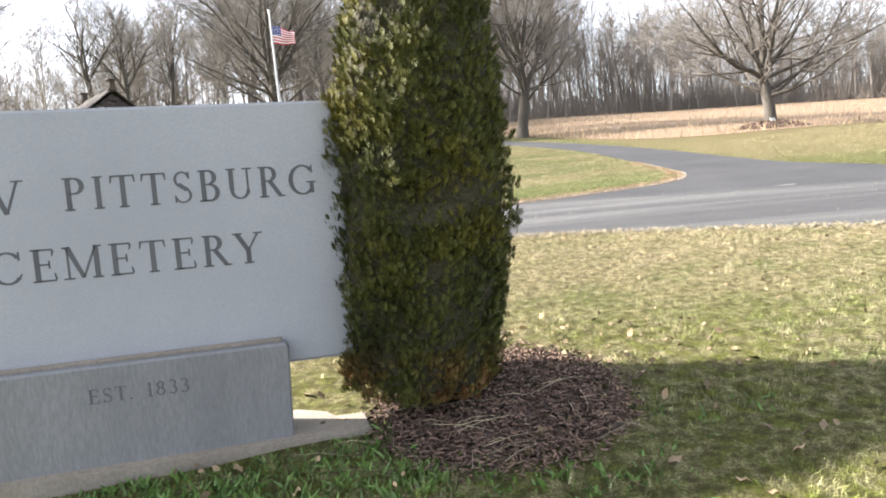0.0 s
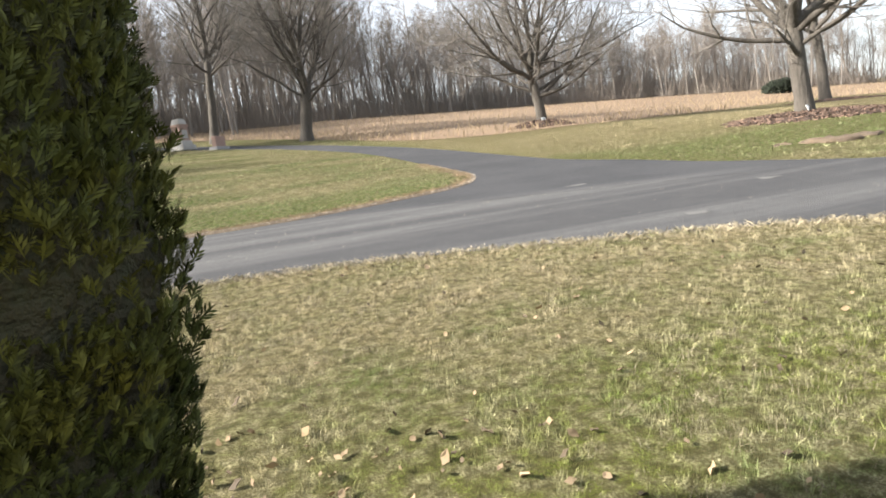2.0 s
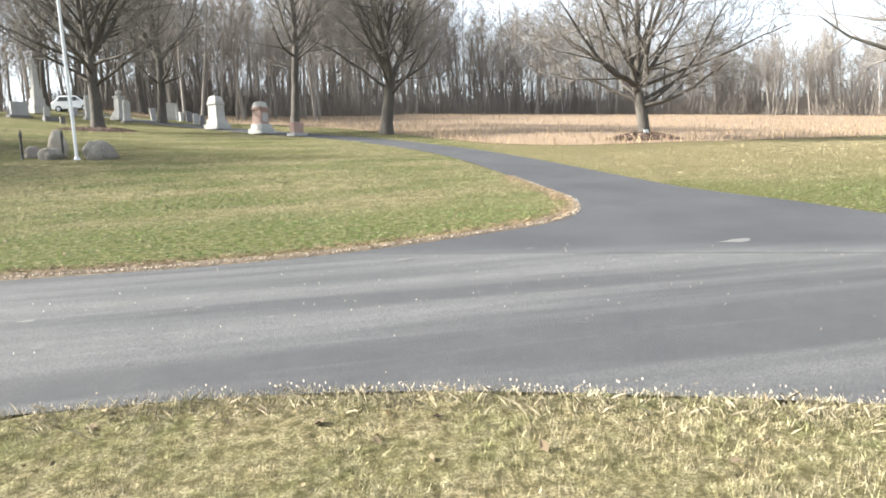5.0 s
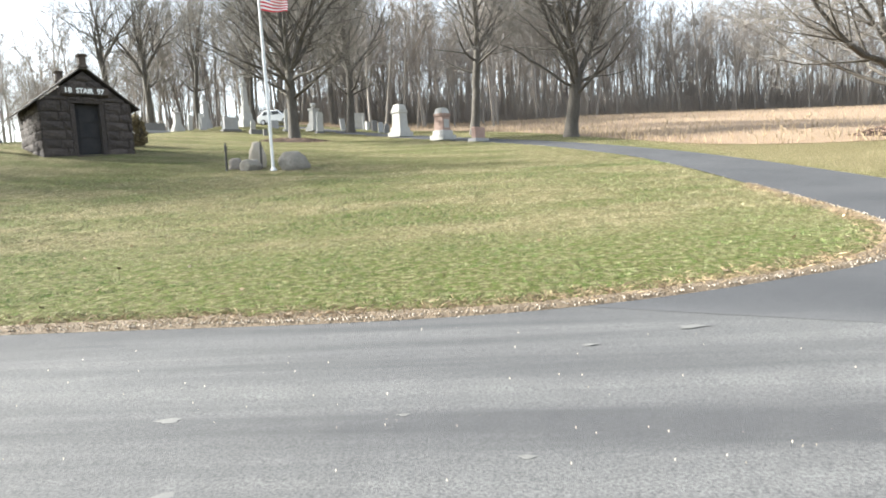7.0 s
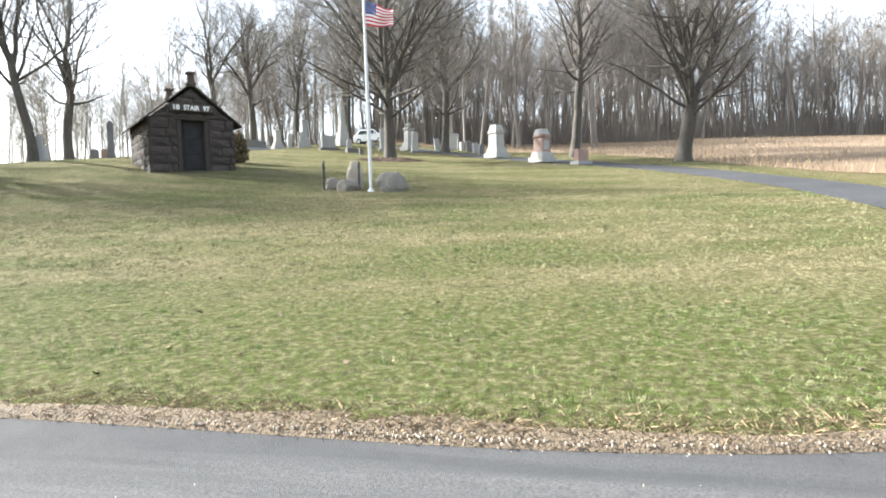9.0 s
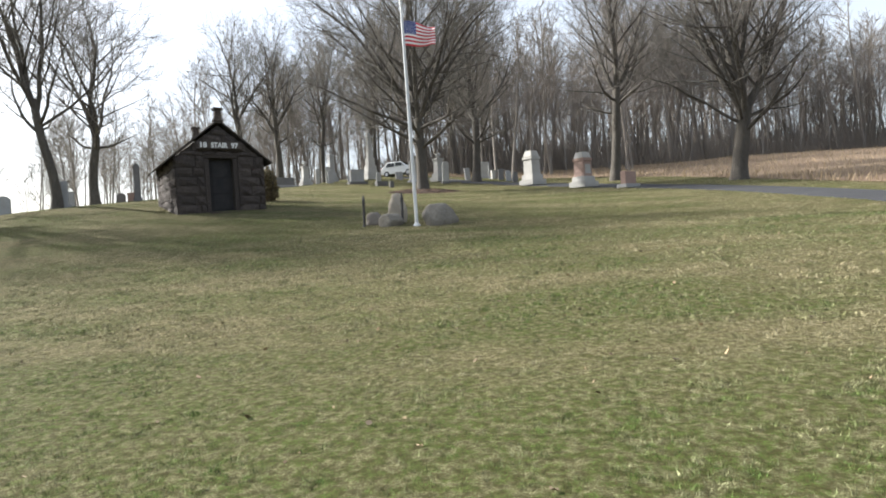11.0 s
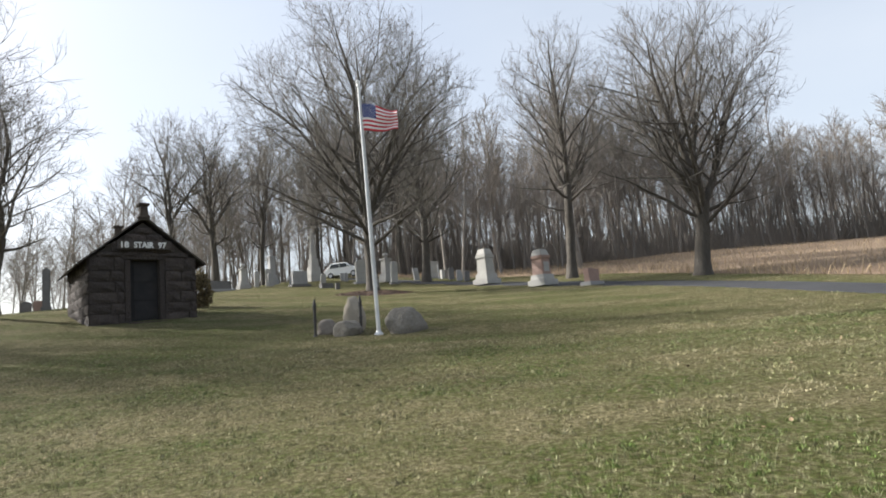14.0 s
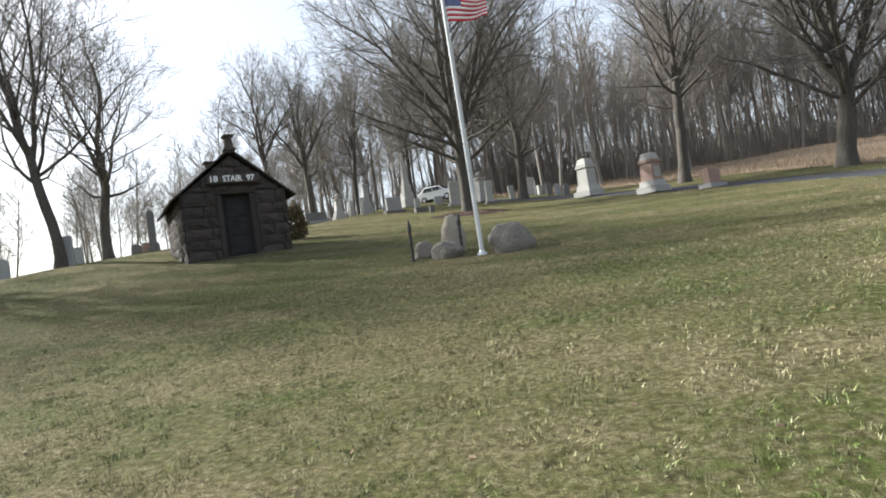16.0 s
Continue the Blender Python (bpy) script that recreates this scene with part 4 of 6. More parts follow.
l.new(dead.outputs["Result"], spot.inputs[0])
l.new(noise_of(n, l, vv, 5.0, 3.0, 0.6, 0.42, 0.58), spot.inputs[1])
c = mixc(n, l, spot.outputs[0], c, (0.17, 0.075, 0.035))
island_tint(m_needle, c, 0.4, 1.35)
p.inputs["Specular IOR Level"].default_value = 0.15
p.inputs["Subsurface Weight"].default_value = 0.0
# core tones, darker than the sprays in front
m_core = mottled("dark shrub core", (0.02, 0.024, 0.01), (0.034, 0.036, 0.015), (0.05, 0.034, 0.016), 3.0, 25.0, 0.95, 0.8, 0.03)


def shrub_radius(f, a):
    """Radius of the clipped column at height share f and turn a."""
    body = 0.475 * np.clip(np.sin(np.pi * np.clip(0.22 + 0.74 * f, 0, 1)), 0, 1) ** 0.42
    body = body * (1.05 - 0.28 * f)
    return body * (1 + 0.05 * np.sin(3 * a + 7 * f) + 0.04 * np.sin(7 * a - 11 * f))


SHRUB_H = 3.0
sx0, sy0 = -0.255, 3.16
shrub = thing("arborvitae", pose(sx0, sy0, gz(sx0, sy0) + 0.02, 0, 5.0, 0), "tall clipped dark green arborvitae with yellow-tipped sprays", "shrub")
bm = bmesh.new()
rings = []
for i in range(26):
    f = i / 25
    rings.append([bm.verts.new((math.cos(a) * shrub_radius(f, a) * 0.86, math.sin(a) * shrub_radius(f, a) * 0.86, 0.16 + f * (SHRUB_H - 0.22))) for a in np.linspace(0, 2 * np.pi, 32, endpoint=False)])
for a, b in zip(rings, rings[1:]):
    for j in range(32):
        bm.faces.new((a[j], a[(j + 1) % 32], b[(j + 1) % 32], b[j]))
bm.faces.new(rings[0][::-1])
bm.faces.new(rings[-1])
part("dark_core", rough_bm(bm, 0.05, 7), m_core, shrub, "dark green-brown core behind the sprays")
part("trunk", lathe_bm([(0.07, -0.05), (0.055, 0.1), (0.05, 0.4)], 10), m_bark, shrub)
rng = np.random.default_rng(5)
CLUMPS, EACH = 1750, 18
N = CLUMPS * EACH
cf, ca, cr = rng.uniform(0, 1, CLUMPS) ** 0.95, rng.uniform(0, 2 * np.pi, CLUMPS), rng.uniform(0.93, 1.06, CLUMPS)
du, dv = rng.normal(0, 0.036, N), rng.normal(0, 0.055, N)
f = np.clip(np.repeat(cf, EACH) + dv / SHRUB_H, 0, 1)
a = np.repeat(ca, EACH) + du / 0.42
rad = shrub_radius(f, a) * np.repeat(cr, EACH) - 10.0 * (du * du + 0.5 * dv * dv) - rng.uniform(0, 0.05, N)
out = np.c_[np.cos(a), np.sin(a), np.zeros(N)]
c0 = out * rad[:, None] + np.c_[np.zeros((N, 2)), 0.10 + f * (SHRUB_H - 0.12)]
fan = np.c_[-np.sin(a), np.cos(a), np.zeros(N)] * (du * 11)[:, None]
up = out * rng.uniform(0.15, 0.7, (N, 1)) + [0, 0, 1] + fan + rng.normal(0, 0.22, (N, 3))
up /= np.linalg.norm(up, axis=1, keepdims=True)
flat = np.cross(up, rng.normal(0, 0.6, (N, 3)) + out)
flat /= np.linalg.norm(flat, axis=1, keepdims=True)
size = rng.uniform(0.032, 0.066, N)[:, None]
# one spray: a stem with five scaly fingers, flat and forked
vs, fs = [], []
fingers = [(0.0, 0.0, 1.0), (0.12, 40.0, 0.5), (0.2, -40.0, 0.55), (0.3, 42.0, 0.5), (0.38, -42.0, 0.48), (0.5, 42.0, 0.4), (0.62, -42.0, 0.34)]
for at, deg, ln in fingers:
    w = up * math.cos(math.radians(deg)) + flat * math.sin(math.radians(deg))
    nrm = np.cross(up, flat)
    s = np.cross(w, nrm)
    b = c0 + up * size * at
    k = len(vs)
    vs += [b, b + w * size * ln * 0.55 + s * size * 0.055 + nrm * size * 0.05, b + w * size * ln, b + w * size * ln * 0.55 - s * size * 0.055]
    fs.append((k, k + 1, k + 2, k + 3))
V = np.stack(vs, 1)
F5 = np.array(fs)
faces = (F5[None] + (np.arange(N) * V.shape[1])[:, None, None]).reshape(-1, 4)
part("foliage", fast_mesh("foliage", V.reshape(-1, 3), faces, m_needle), None, shrub, "dense flat scaly green sprays, browner at the foot")

# ---- stone mausoleum on the knoll
HX, HY, HRZ = -18.9, 32.6, 48.0
HZ = gz(HX, HY) + 0.02
hut = thing("mausoleum", pose(HX, HY, HZ, 0, 0, HRZ), "small dark brownstone mausoleum with a steep gabled roof", "mausoleum")
W, D, WALL, APEX = 3.72, 4.3, 2.50, 3.98
m_dark_door = mottled("dark bronze door", (0.026, 0.026, 0.028), (0.04, 0.038, 0.038), None, 3.0, 40.0, 0.6, 0.2, 0.003)
m_dark_door.node_tree.nodes["Principled BSDF"].inputs["Roughness"].default_value = 0.95
m_dark_door.node_tree.nodes["Principled BSDF"].inputs["Specular IOR Level"].default_value = 0.1
m_block = mat("rock-faced brownstone", rough=0.95)
n, l, p = nodes_of(m_block)
vv = place_vec(n, l)
b1 = noise_of(n, l, vv, 2.5, 4.0)
b2 = noise_of(n, l, vv, 16.0, 4.0, 0.7)
c = mixc(n, l, b1, (0.06, 0.048, 0.043), (0.098, 0.079, 0.068))
c = mixc(n, l, b2, (0.032, 0.026, 0.024), c)
island_tint(m_block, c, 0.75, 1.25, objects=True)
bump_of(n, l, p, b2, 0.9, 0.04)
m_mortar = mottled("dark mortar", (0.035, 0.03, 0.027), (0.055, 0.047, 0.04), None, 4.0, 40.0, 0.95, 0.3, 0.005)
DOOR0, DOOR1, DOORZ = 1.37, 2.39, 2.86
# wall core in four sheets, the front one with its doorway
T = 0.34
core = bmesh.new()


def add_box(bm, x0, x1, y0, y1, z0, z1):
    vs = [bm.verts.new((x, y, z)) for z in (z0, z1) for x, y in ((x0, y0), (x1, y0), (x1, y1), (x0, y1))]
    for f in ((3, 2, 1, 0), (4, 5, 6, 7), (0, 1, 5, 4), (1, 2, 6, 5), (2, 3, 7, 6), (3, 0, 4, 7)):
        bm.faces.new([vs[i] for i in f])


add_box(core, 0.06, DOOR0, 0.06, T, -0.6, WALL)
add_box(core, DOOR1, W - 0.06, 0.06, T, -0.6, WALL)
add_box(core, 0.06, T, T, D - 0.06, -0.6, WALL)
add_box(core, W - T, W - 0.06, T, D - 0.06, -0.6, WALL)
add_box(core, T, W - T, D - T, D - 0.06, -0.6, WALL)
part("wall_core", core, m_mortar, hut)
for yy in (0.16, D - 0.16):
    bm = prism_bm([(0.06, WALL), (W - 0.06, WALL), (W / 2, APEX - 0.10)], 0.2)
    part("gable_core", bm, m_mortar, hut, "", pose(0, yy, 0))

STONES = []
for k in range(6):
    bm = bmesh.new()
    bmesh.ops.create_cube(bm, size=1)
    bmesh.ops.subdivide_edges(bm, edges=bm.edges[:], cuts=2, use_grid_fill=True)
    for v in bm.verts:
        if v.co.y < -0.4:
            edge_d = max(abs(v.co.x), abs(v.co.z))
            v.co.y += -0.35 * (1 - (edge_d * 2) ** 2) + 0.25 * noise.noise(Vector((v.co.x * 4 + k * 3.1, v.co.z * 4, k)))
        else:
            v.co.x *= 0.97
    me = bpy.data.meshes.new("stone_block")
    bm.to_mesh(me)
    bm.free()
    me.materials.append(m_block)
    STONES.append(me)
rng = np.random.default_rng(61)


def lay(x0, x1, z0, z1, face, thick=0.17):
    """One block in a wall face: front, back, left or right."""
    me = STONES[rng.integers(len(STONES))]
    proud = rng.uniform(0.0, 0.03)
    wx, hz, cx, cz = (x1 - x0) - 0.025, (z1 - z0) - 0.022, (x0 + x1) / 2, (z0 + z1) / 2
    at = {"front": (cx, 0.06 - proud, 0), "back": (cx, D - 0.06 + proud, 180), "left": (0.06 - proud, cx, -90), "right": (W - 0.06 + proud, cx, 90)}[face]
    m = pose(at[0], at[1], cz, 0, 0, at[2]) @ Matrix.Diagonal((wx, thick, hz, 1))
    part("stone_block", me, None, hut, "", m)


def course(x0, x1, z0, z1, face, holes=()):
    x = x0
    while x < x1 - 0.05:
        w = rng.uniform(0.55, 1.05)
        e = x1 if x1 - (x + w) < 0.45 else x + w
        for h0, h1 in holes:
            if x < h0 < e:
                e = h0
            if h0 <= x < h1:
                x = h1
                e = min(x1, x + w)
        if x < x1:
            lay(x, e, z0, z1, face)
        x = e


zs = [-0.45, 0.0, 0.42, 0.80, 1.22, 1.62, 2.02, WALL + 0.02]
for z0, z1 in zip(zs, zs[1:]):
    hole = [(DOOR0 - 0.2, DOOR1 + 0.2)] if z1 > 0.05 else []
    course(0.0, W, z0, z1, "front", hole)
    course(0.0, W, z0, z1, "back")
    course(0.0, D, z0, z1, "left")
    course(0.0, D, z0, z1, "right")
for z0, z1 in ((WALL + 0.02, 2.72), (2.72, 3.08), (3.08, 3.42), (3.42, 3.68)):
    half = (APEX - 0.1 - z1) / (APEX - 0.1 - WALL) * W / 2
    for face in ("front", "back"):
        course(W / 2 - half - 0.05, W / 2 + half + 0.05, z0, z1, face)
# door, its lintel and threshold
part("door", box_bm(DOOR1 - DOOR0 - 0.02, 0.08, DOORZ - 0.4, 0.006, 1.0, ((DOOR0 + DOOR1) / 2, 0.30, 0.02)), m_dark_door, hut, "dark recessed door")
for x in (DOOR0 - 0.1, DOOR1 + 0.1):
    part("jamb", rough_bm(box_bm(0.19, 0.26, DOORZ - 0.45, 0.012), 0.006, 4, x), m_block, hut, "smooth dressed door jamb", pose(x, 0.09, 0))
for z in (0.22, 0.92, 1.62):
    part("door_panel", box_bm(0.70, 0.03, 0.56, 0.01, 1.0, ((DOOR0 + DOOR1) / 2, 0.25, z)), m_dark_door, hut)
part("lintel", rough_bm(box_bm(1.5, 0.24, 0.17, 0.02), 0.01, 4), m_block, hut, "heavy rough lintel stone", pose((DOOR0 + DOOR1) / 2, 0.075, DOORZ - 0.43))
part("threshold", rough_bm(box_bm(1.3, 0.55, 0.16, 0.02), 0.01, 4), m_brown_stone, hut, "worn stone step", pose((DOOR0 + DOOR1) / 2, -0.28, -0.10))
# roof slabs, ridge and finials
slope = math.atan2(APEX - WALL, W / 2)
for side in (-1, 1):
    run = W / 2 + 0.36
    ln = run / math.cos(slope)
    k = 9
    for i in range(k):
        bm = box_bm(ln / k + 0.05, D + 0.30, 0.055, 0.012)
        rough_bm(bm, 0.008, 3, i)
        u = (i + 0.5) * ln / k
        m = Matrix.Translation((W / 2, D / 2 - 0.0, APEX + 0.02)) @ Matrix.Rotation(side * slope, 4, "Y") @ Matrix.Translation((side * u, 0, 0.004 * (k - i))) @ Matrix.Rotation(side * 0.05, 4, "Y")
        part("roof_slab", bm, m_roof, hut, "", m)
part("ridge", rough_bm(prism_bm([(-0.2, -0.14), (-0.05, 0.06), (0.05, 0.06), (0.2, -0.14)], D + 0.34, 0.01), 0.01, 4), m_roof, hut, "stone ridge cap", pose(W / 2, D / 2, APEX + 0.10))
for yy in (-0.05, D - 0.1):
    fin = part("finial", box_bm(0.30, 0.30, 0.44, 0.02, 0.82), m_brown_stone, hut, "squat square stone finial", pose(W / 2, yy, APEX + 0.10))
    part("finial_cap", box_bm(0.40, 0.40, 0.10, 0.025), m_brown_stone, fin, "", pose(0, 0, 0.42))
    part("finial_foot", box_bm(0.46, 0.36, 0.14, 0.02, 0.75), m_brown_stone, fin, "", pose(0, 0, -0.06))
part("name_stone", rough_bm(box_bm(1.92, 0.16, 0.36, 0.02), 0.004, 4), m_block, hut, "smooth dressed stone band", pose(W / 2, -0.11, 2.79))
for text, x0, x1 in (("18", 1.03, 1.30), ("STAIR", 1.47, 2.17), ("97", 2.32, 2.62)):
    part("lettering", letters(text, 0.22, x1 - x0, 0.012, 0.03), m_white_paint, hut, "white painted letters", pose(x0, -0.203, 2.86))

# ---- flagpole with its flag
m_steel = mottled("pale painted pole", (0.62, 0.63, 0.64), (0.52, 0.53, 0.54), None, 2.0, 30.0, 0.4, 0.0, metal=0.2)
m_red, m_flagwhite, m_blue = mottled("flag red", (0.42, 0.03, 0.05), (0.5, 0.04, 0.06), None, 5, 80, 0.8, 0.0), mottled("flag white", (0.75, 0.74, 0.74), (0.68, 0.67, 0.68), None, 5, 80, 0.8, 0.0), mottled("flag blue", (0.03, 0.045, 0.16), (0.04, 0.055, 0.2), None, 5, 80, 0.8, 0.0)
FX, FY = -7.35, 28.75
POLE_H = 7.05
pole = thing("flagpole", pose(FX, FY, gz(FX, FY), 0, -0.4, 0), "white metal flagpole flying a striped flag", "flagpole")
part("pole", lathe_bm([(0.058, -0.1), (0.056, 0.3), (0.05, 3.0), (0.036, 6.2), (0.028, POLE_H)], 14), m_steel, pole)
part("collar", lathe_bm([(0.13, -0.02), (0.13, 0.05), (0.075, 0.10), (0.06, 0.14)], 16), m_steel, pole, "round base collar")
part("ball", lathe_bm([(0.01, POLE_H), (0.05, POLE_H + 0.03), (0.062, POLE_H + 0.07), (0.045, POLE_H + 0.11), (0.01, POLE_H + 0.13)], 12), m_steel, pole, "ball finial")
part("truck", lathe_bm([(0.05, POLE_H - 0.06), (0.05, POLE_H), (0.02, POLE_H + 0.02)], 10), m_steel, pole)
part("cleat", box_bm(0.03, 0.14, 0.03, 0.008, 1.0, (0.06, 0, 1.3)), m_steel, pole)
halyard = Mass()
halyard.add([(0.075, -0.03, 1.3), (0.07, -0.03, 4.0), (0.05, -0.03, POLE_H - 0.05)], [0.006, 0.006, 0.006], 4)
part("halyard", halyard.mesh("halyard", m_flagwhite), None, pole)
FL, FH = 1.25, 0.80


def flag_point(u, v):
    """Cloth coordinates (0..1 along the fly and down the hoist) to the drooping, rippled flag."""
    x = u * FL * 0.80
    droop = 0.36 * u ** 1.3
    squeeze = 1 - 0.28 * u
    z = -v * FH * squeeze - droop + 0.04 * math.sin(7 * u + 2 * v)
    y = 0.10 * u * math.sin(9 * u + 2.2 * v) + 0.05 * math.sin(4 * u + 6 * v) * u
    return Vector((0.05 + x, y, z))


def cloth(u0, u1, v0, v1, material, name, parent, label="", lift=0.0):
    bm = bmesh.new()
    nu, nv = max(2, int((u1 - u0) * 26)), max(2, int((v1 - v0) * 26))
    g = [[bm.verts.new(flag_point(u0 + (u1 - u0) * i / nu, v0 + (v1 - v0) * j / nv) + Vector((0, -lift, 0))) for i in range(nu + 1)] for j in range(nv + 1)]
    for j in range(nv):
        for i in range(nu):
            f = bm.faces.new((g[j + 1][i], g[j + 1][i + 1], g[j][i + 1], g[j][i]))
            f.smooth = True
    geo = bmesh.ops.extrude_face_region(bm, geom=bm.faces[:])
    for v in geo["geom"]:
        if isinstance(v, bmesh.types.BMVert):
            v.co.y += 0.003
    bmesh.ops.recalc_face_normals(bm, faces=bm.faces[:])
    return part(name, bm, material, parent, label)


flag = part("flag", lathe_bm([(0.012, -FH), (0.012, 0)], 8), m_flagwhite, pole, "waving flag of red and white stripes with a blue canton", pose(0, 0, POLE_H - 0.6))
for i in range(13):
    v0, v1 = i / 13, (i + 1) / 13
    cloth(0.4 if i < 7 else 0.0, 1.0, v0, v1, m_red if i % 2 == 0 else m_flagwhite, "stripe", flag, "red stripe" if i % 2 == 0 else "white stripe")
cloth(0.0, 0.4, 0.0, 7 / 13, m_blue, "canton", flag, "dark blue canton")
for r in range(9):
    for c in range(6 if r % 2 == 0 else 5):
        q = flag_point(0.4 * (c + (0.5 if r % 2 == 0 else 1.0)) / 6, 7 / 13 * (r + 0.5) / 9) + Vector((0, -0.006, 0))
        bm = bmesh.new()
        bm.faces.new([bm.verts.new((0.016 * math.cos(a) * (1 if k % 2 else 0.45), 0, 0.016 * math.sin(a) * (1 if k % 2 else 0.45))) for k, a in enumerate(np.linspace(0, 2 * np.pi, 10, endpoint=False))])
        part("star", bm, m_flagwhite, flag, "", Matrix.Translation(q))

# ---- boulders and iron posts round the pole
m_rock = mottled("grey field boulder", (0.155, 0.142, 0.12), (0.235, 0.216, 0.185), (0.090, 0.081, 0.069), 2.2, 14.0, 0.95, 0.8, 0.03)
m_rock_pale = mottled("pale boulder", (0.27, 0.24, 0.195), (0.34, 0.305, 0.25), (0.24, 0.21, 0.17), 2.0, 16.0, 0.95, 0.7, 0.02)
m_rock_dark = mottled("dark boulder", (0.17, 0.15, 0.13), (0.24, 0.21, 0.18), (0.11, 0.10, 0.09), 2.0, 16.0, 0.95, 0.7, 0.02)
m_iron = mottled("black iron", (0.018, 0.017, 0.017), (0.03, 0.027, 0.025), None, 4, 40, 0.6, 0.3, 0.003)


def boulder(x, y, sx, sy, sz, seed, label, material, turn=0.0, top=0.0):
    bm = bmesh.new()
    bmesh.ops.create_icosphere(bm, subdivisions=4, radius=1.0)
    for v in bm.verts:
        d = v.co.normalized()
        q = Vector((seed, seed * 2.3, seed * 0.7))
        r = 1.06 + 0.24 * noise.noise(d * 1.3 + q) + 0.12 * noise.noise(d * 2.7 + q) + 0.045 * noise.noise(d * 8 + q)
        c = d * r
        for k in range(7):
            nrm = Vector((math.sin(seed * 3 + k * 2.4), math.cos(seed * 5 + k * 1.9), 0.6 * math.sin(seed + k * 4.1))).normalized()
            over = c.dot(nrm) - 0.82
            if over > 0:
                c -= nrm * over * 0.75
        v.co = Vector((c.x * sx, c.y * sy, max(c.z, -0.6) * sz + top * c.x))
    for f in bm.faces:
        f.smooth = True
    b = part("boulder", bm, material, None, label, pose(x, y, gz(x, y) + sz * 0.42, 0, 0, turn))
    return tagged(b, "", "boulder", "boulders by the flagpole")


boulder(-6.70, 29.15, 0.53, 0.44, 0.47, 2.0, "large rounded grey boulder beside the flagpole", m_rock, 25)
boulder(-8.36, 29.95, 0.33, 0.28, 0.62, 3.4, "upright pale tan boulder behind a flat one", m_rock_pale, 30)
boulder(-8.28, 29.0, 0.40, 0.32, 0.29, 7.7, "low flat-topped grey boulder in front of the upright one", m_rock, 20)
boulder(-9.0, 29.45, 0.30, 0.28, 0.30, 9.1, "small dark brown boulder beside an iron post", m_rock_dark, 50)
for x, y, s in ((-9.2, 29.0, 1.0), (-8.02, 29.4, 1.0)):
    z = gz(x, y)
    post = thing("iron_post", pose(x, y, z, 0, 1.0, 0), "slim black iron fence post with a pointed finial", "post", "iron posts by the boulders")
    part("shaft", lathe_bm([(0.055, -0.069), (0.055, 0.055), (0.042, 0.069), (0.042, 0.745), (0.06, 0.759), (0.06, 0.8), (0.045, 0.814)], 8), m_iron, post)
    part("finial", lathe_bm([(0.045, 0.814), (0.06, 0.856), (0.05, 0.911), (0.03, 0.994), (0.006, 1.076)], 8), m_iron, post)
    part("foot", lathe_bm([(0.09, -0.014), (0.085, 0.034), (0.055, 0.055)], 8), m_iron, post)
    part("ring", lathe_bm([(0.05, 0.428), (0.062, 0.455), (0.05, 0.483)], 8), m_iron, post)

# ---- headstones
m_marble = mottled("weathered white marble", (0.36, 0.355, 0.335), (0.45, 0.44, 0.42), (0.25, 0.245, 0.23), 2.0, 20.0, 0.85, 0.3, 0.01)
m_greystone = mottled("grey granite headstone", (0.30, 0.30, 0.30), (0.38, 0.38, 0.38), (0.2, 0.2, 0.2), 2.0, 30.0, 0.75, 0.3, 0.006)
m_darkstone = mottled("dark granite headstone", (0.13, 0.125, 0.125), (0.18, 0.17, 0.165), (0.08, 0.08, 0.08), 2.0, 30.0, 0.7, 0.3, 0.006)
m_pinkstone = mottled("brownish red granite", (0.30, 0.20, 0.165), (0.37, 0.26, 0.215), (0.2, 0.13, 0.11), 2.0, 30.0, 0.75, 0.3, 0.006)


def slab(x, y, w, h, d, material, label, turn=0.0, lean=0.0, style="round", base=None):
    z = gz(x, y) - 0.04
    st = thing("headstone", pose(x, y, z, 0, lean, turn), label, "headstone", "old headstones")
    b = 0.16 if base else 0.0
    if base:
        part("base", rough_bm(box_bm(w * 1.35, d * 2.0, b + 0.06, 0.02), 0.008, 4, x), base, st)
    k = 9
    if style == "round":
        top = [(w / 2 * math.cos(a), h - w * 0.35 + w * 0.35 * math.sin(a)) for a in np.linspace(0, math.pi, k)]
    elif style == "peak":
        top = [(w / 2, h * 0.93), (0, h), (-w / 2, h * 0.93)]
    elif style == "slant":
        top = [(w / 2, h * 0.96), (-w / 2, h)]
    else:
        top = [(w / 2, h), (-w / 2, h)]
    part("tablet", rough_bm(prism_bm([(-w / 2, b), (w / 2, b)] + top, d, 0.012), 0.006, 5, y), material, st)
    part("inscription", box_bm(w * 0.6, 0.012, h * 0.28, 0.0, 1.0, (0, -d / 2, h * 0.48)), material, st, "worn cut panel")
    return st


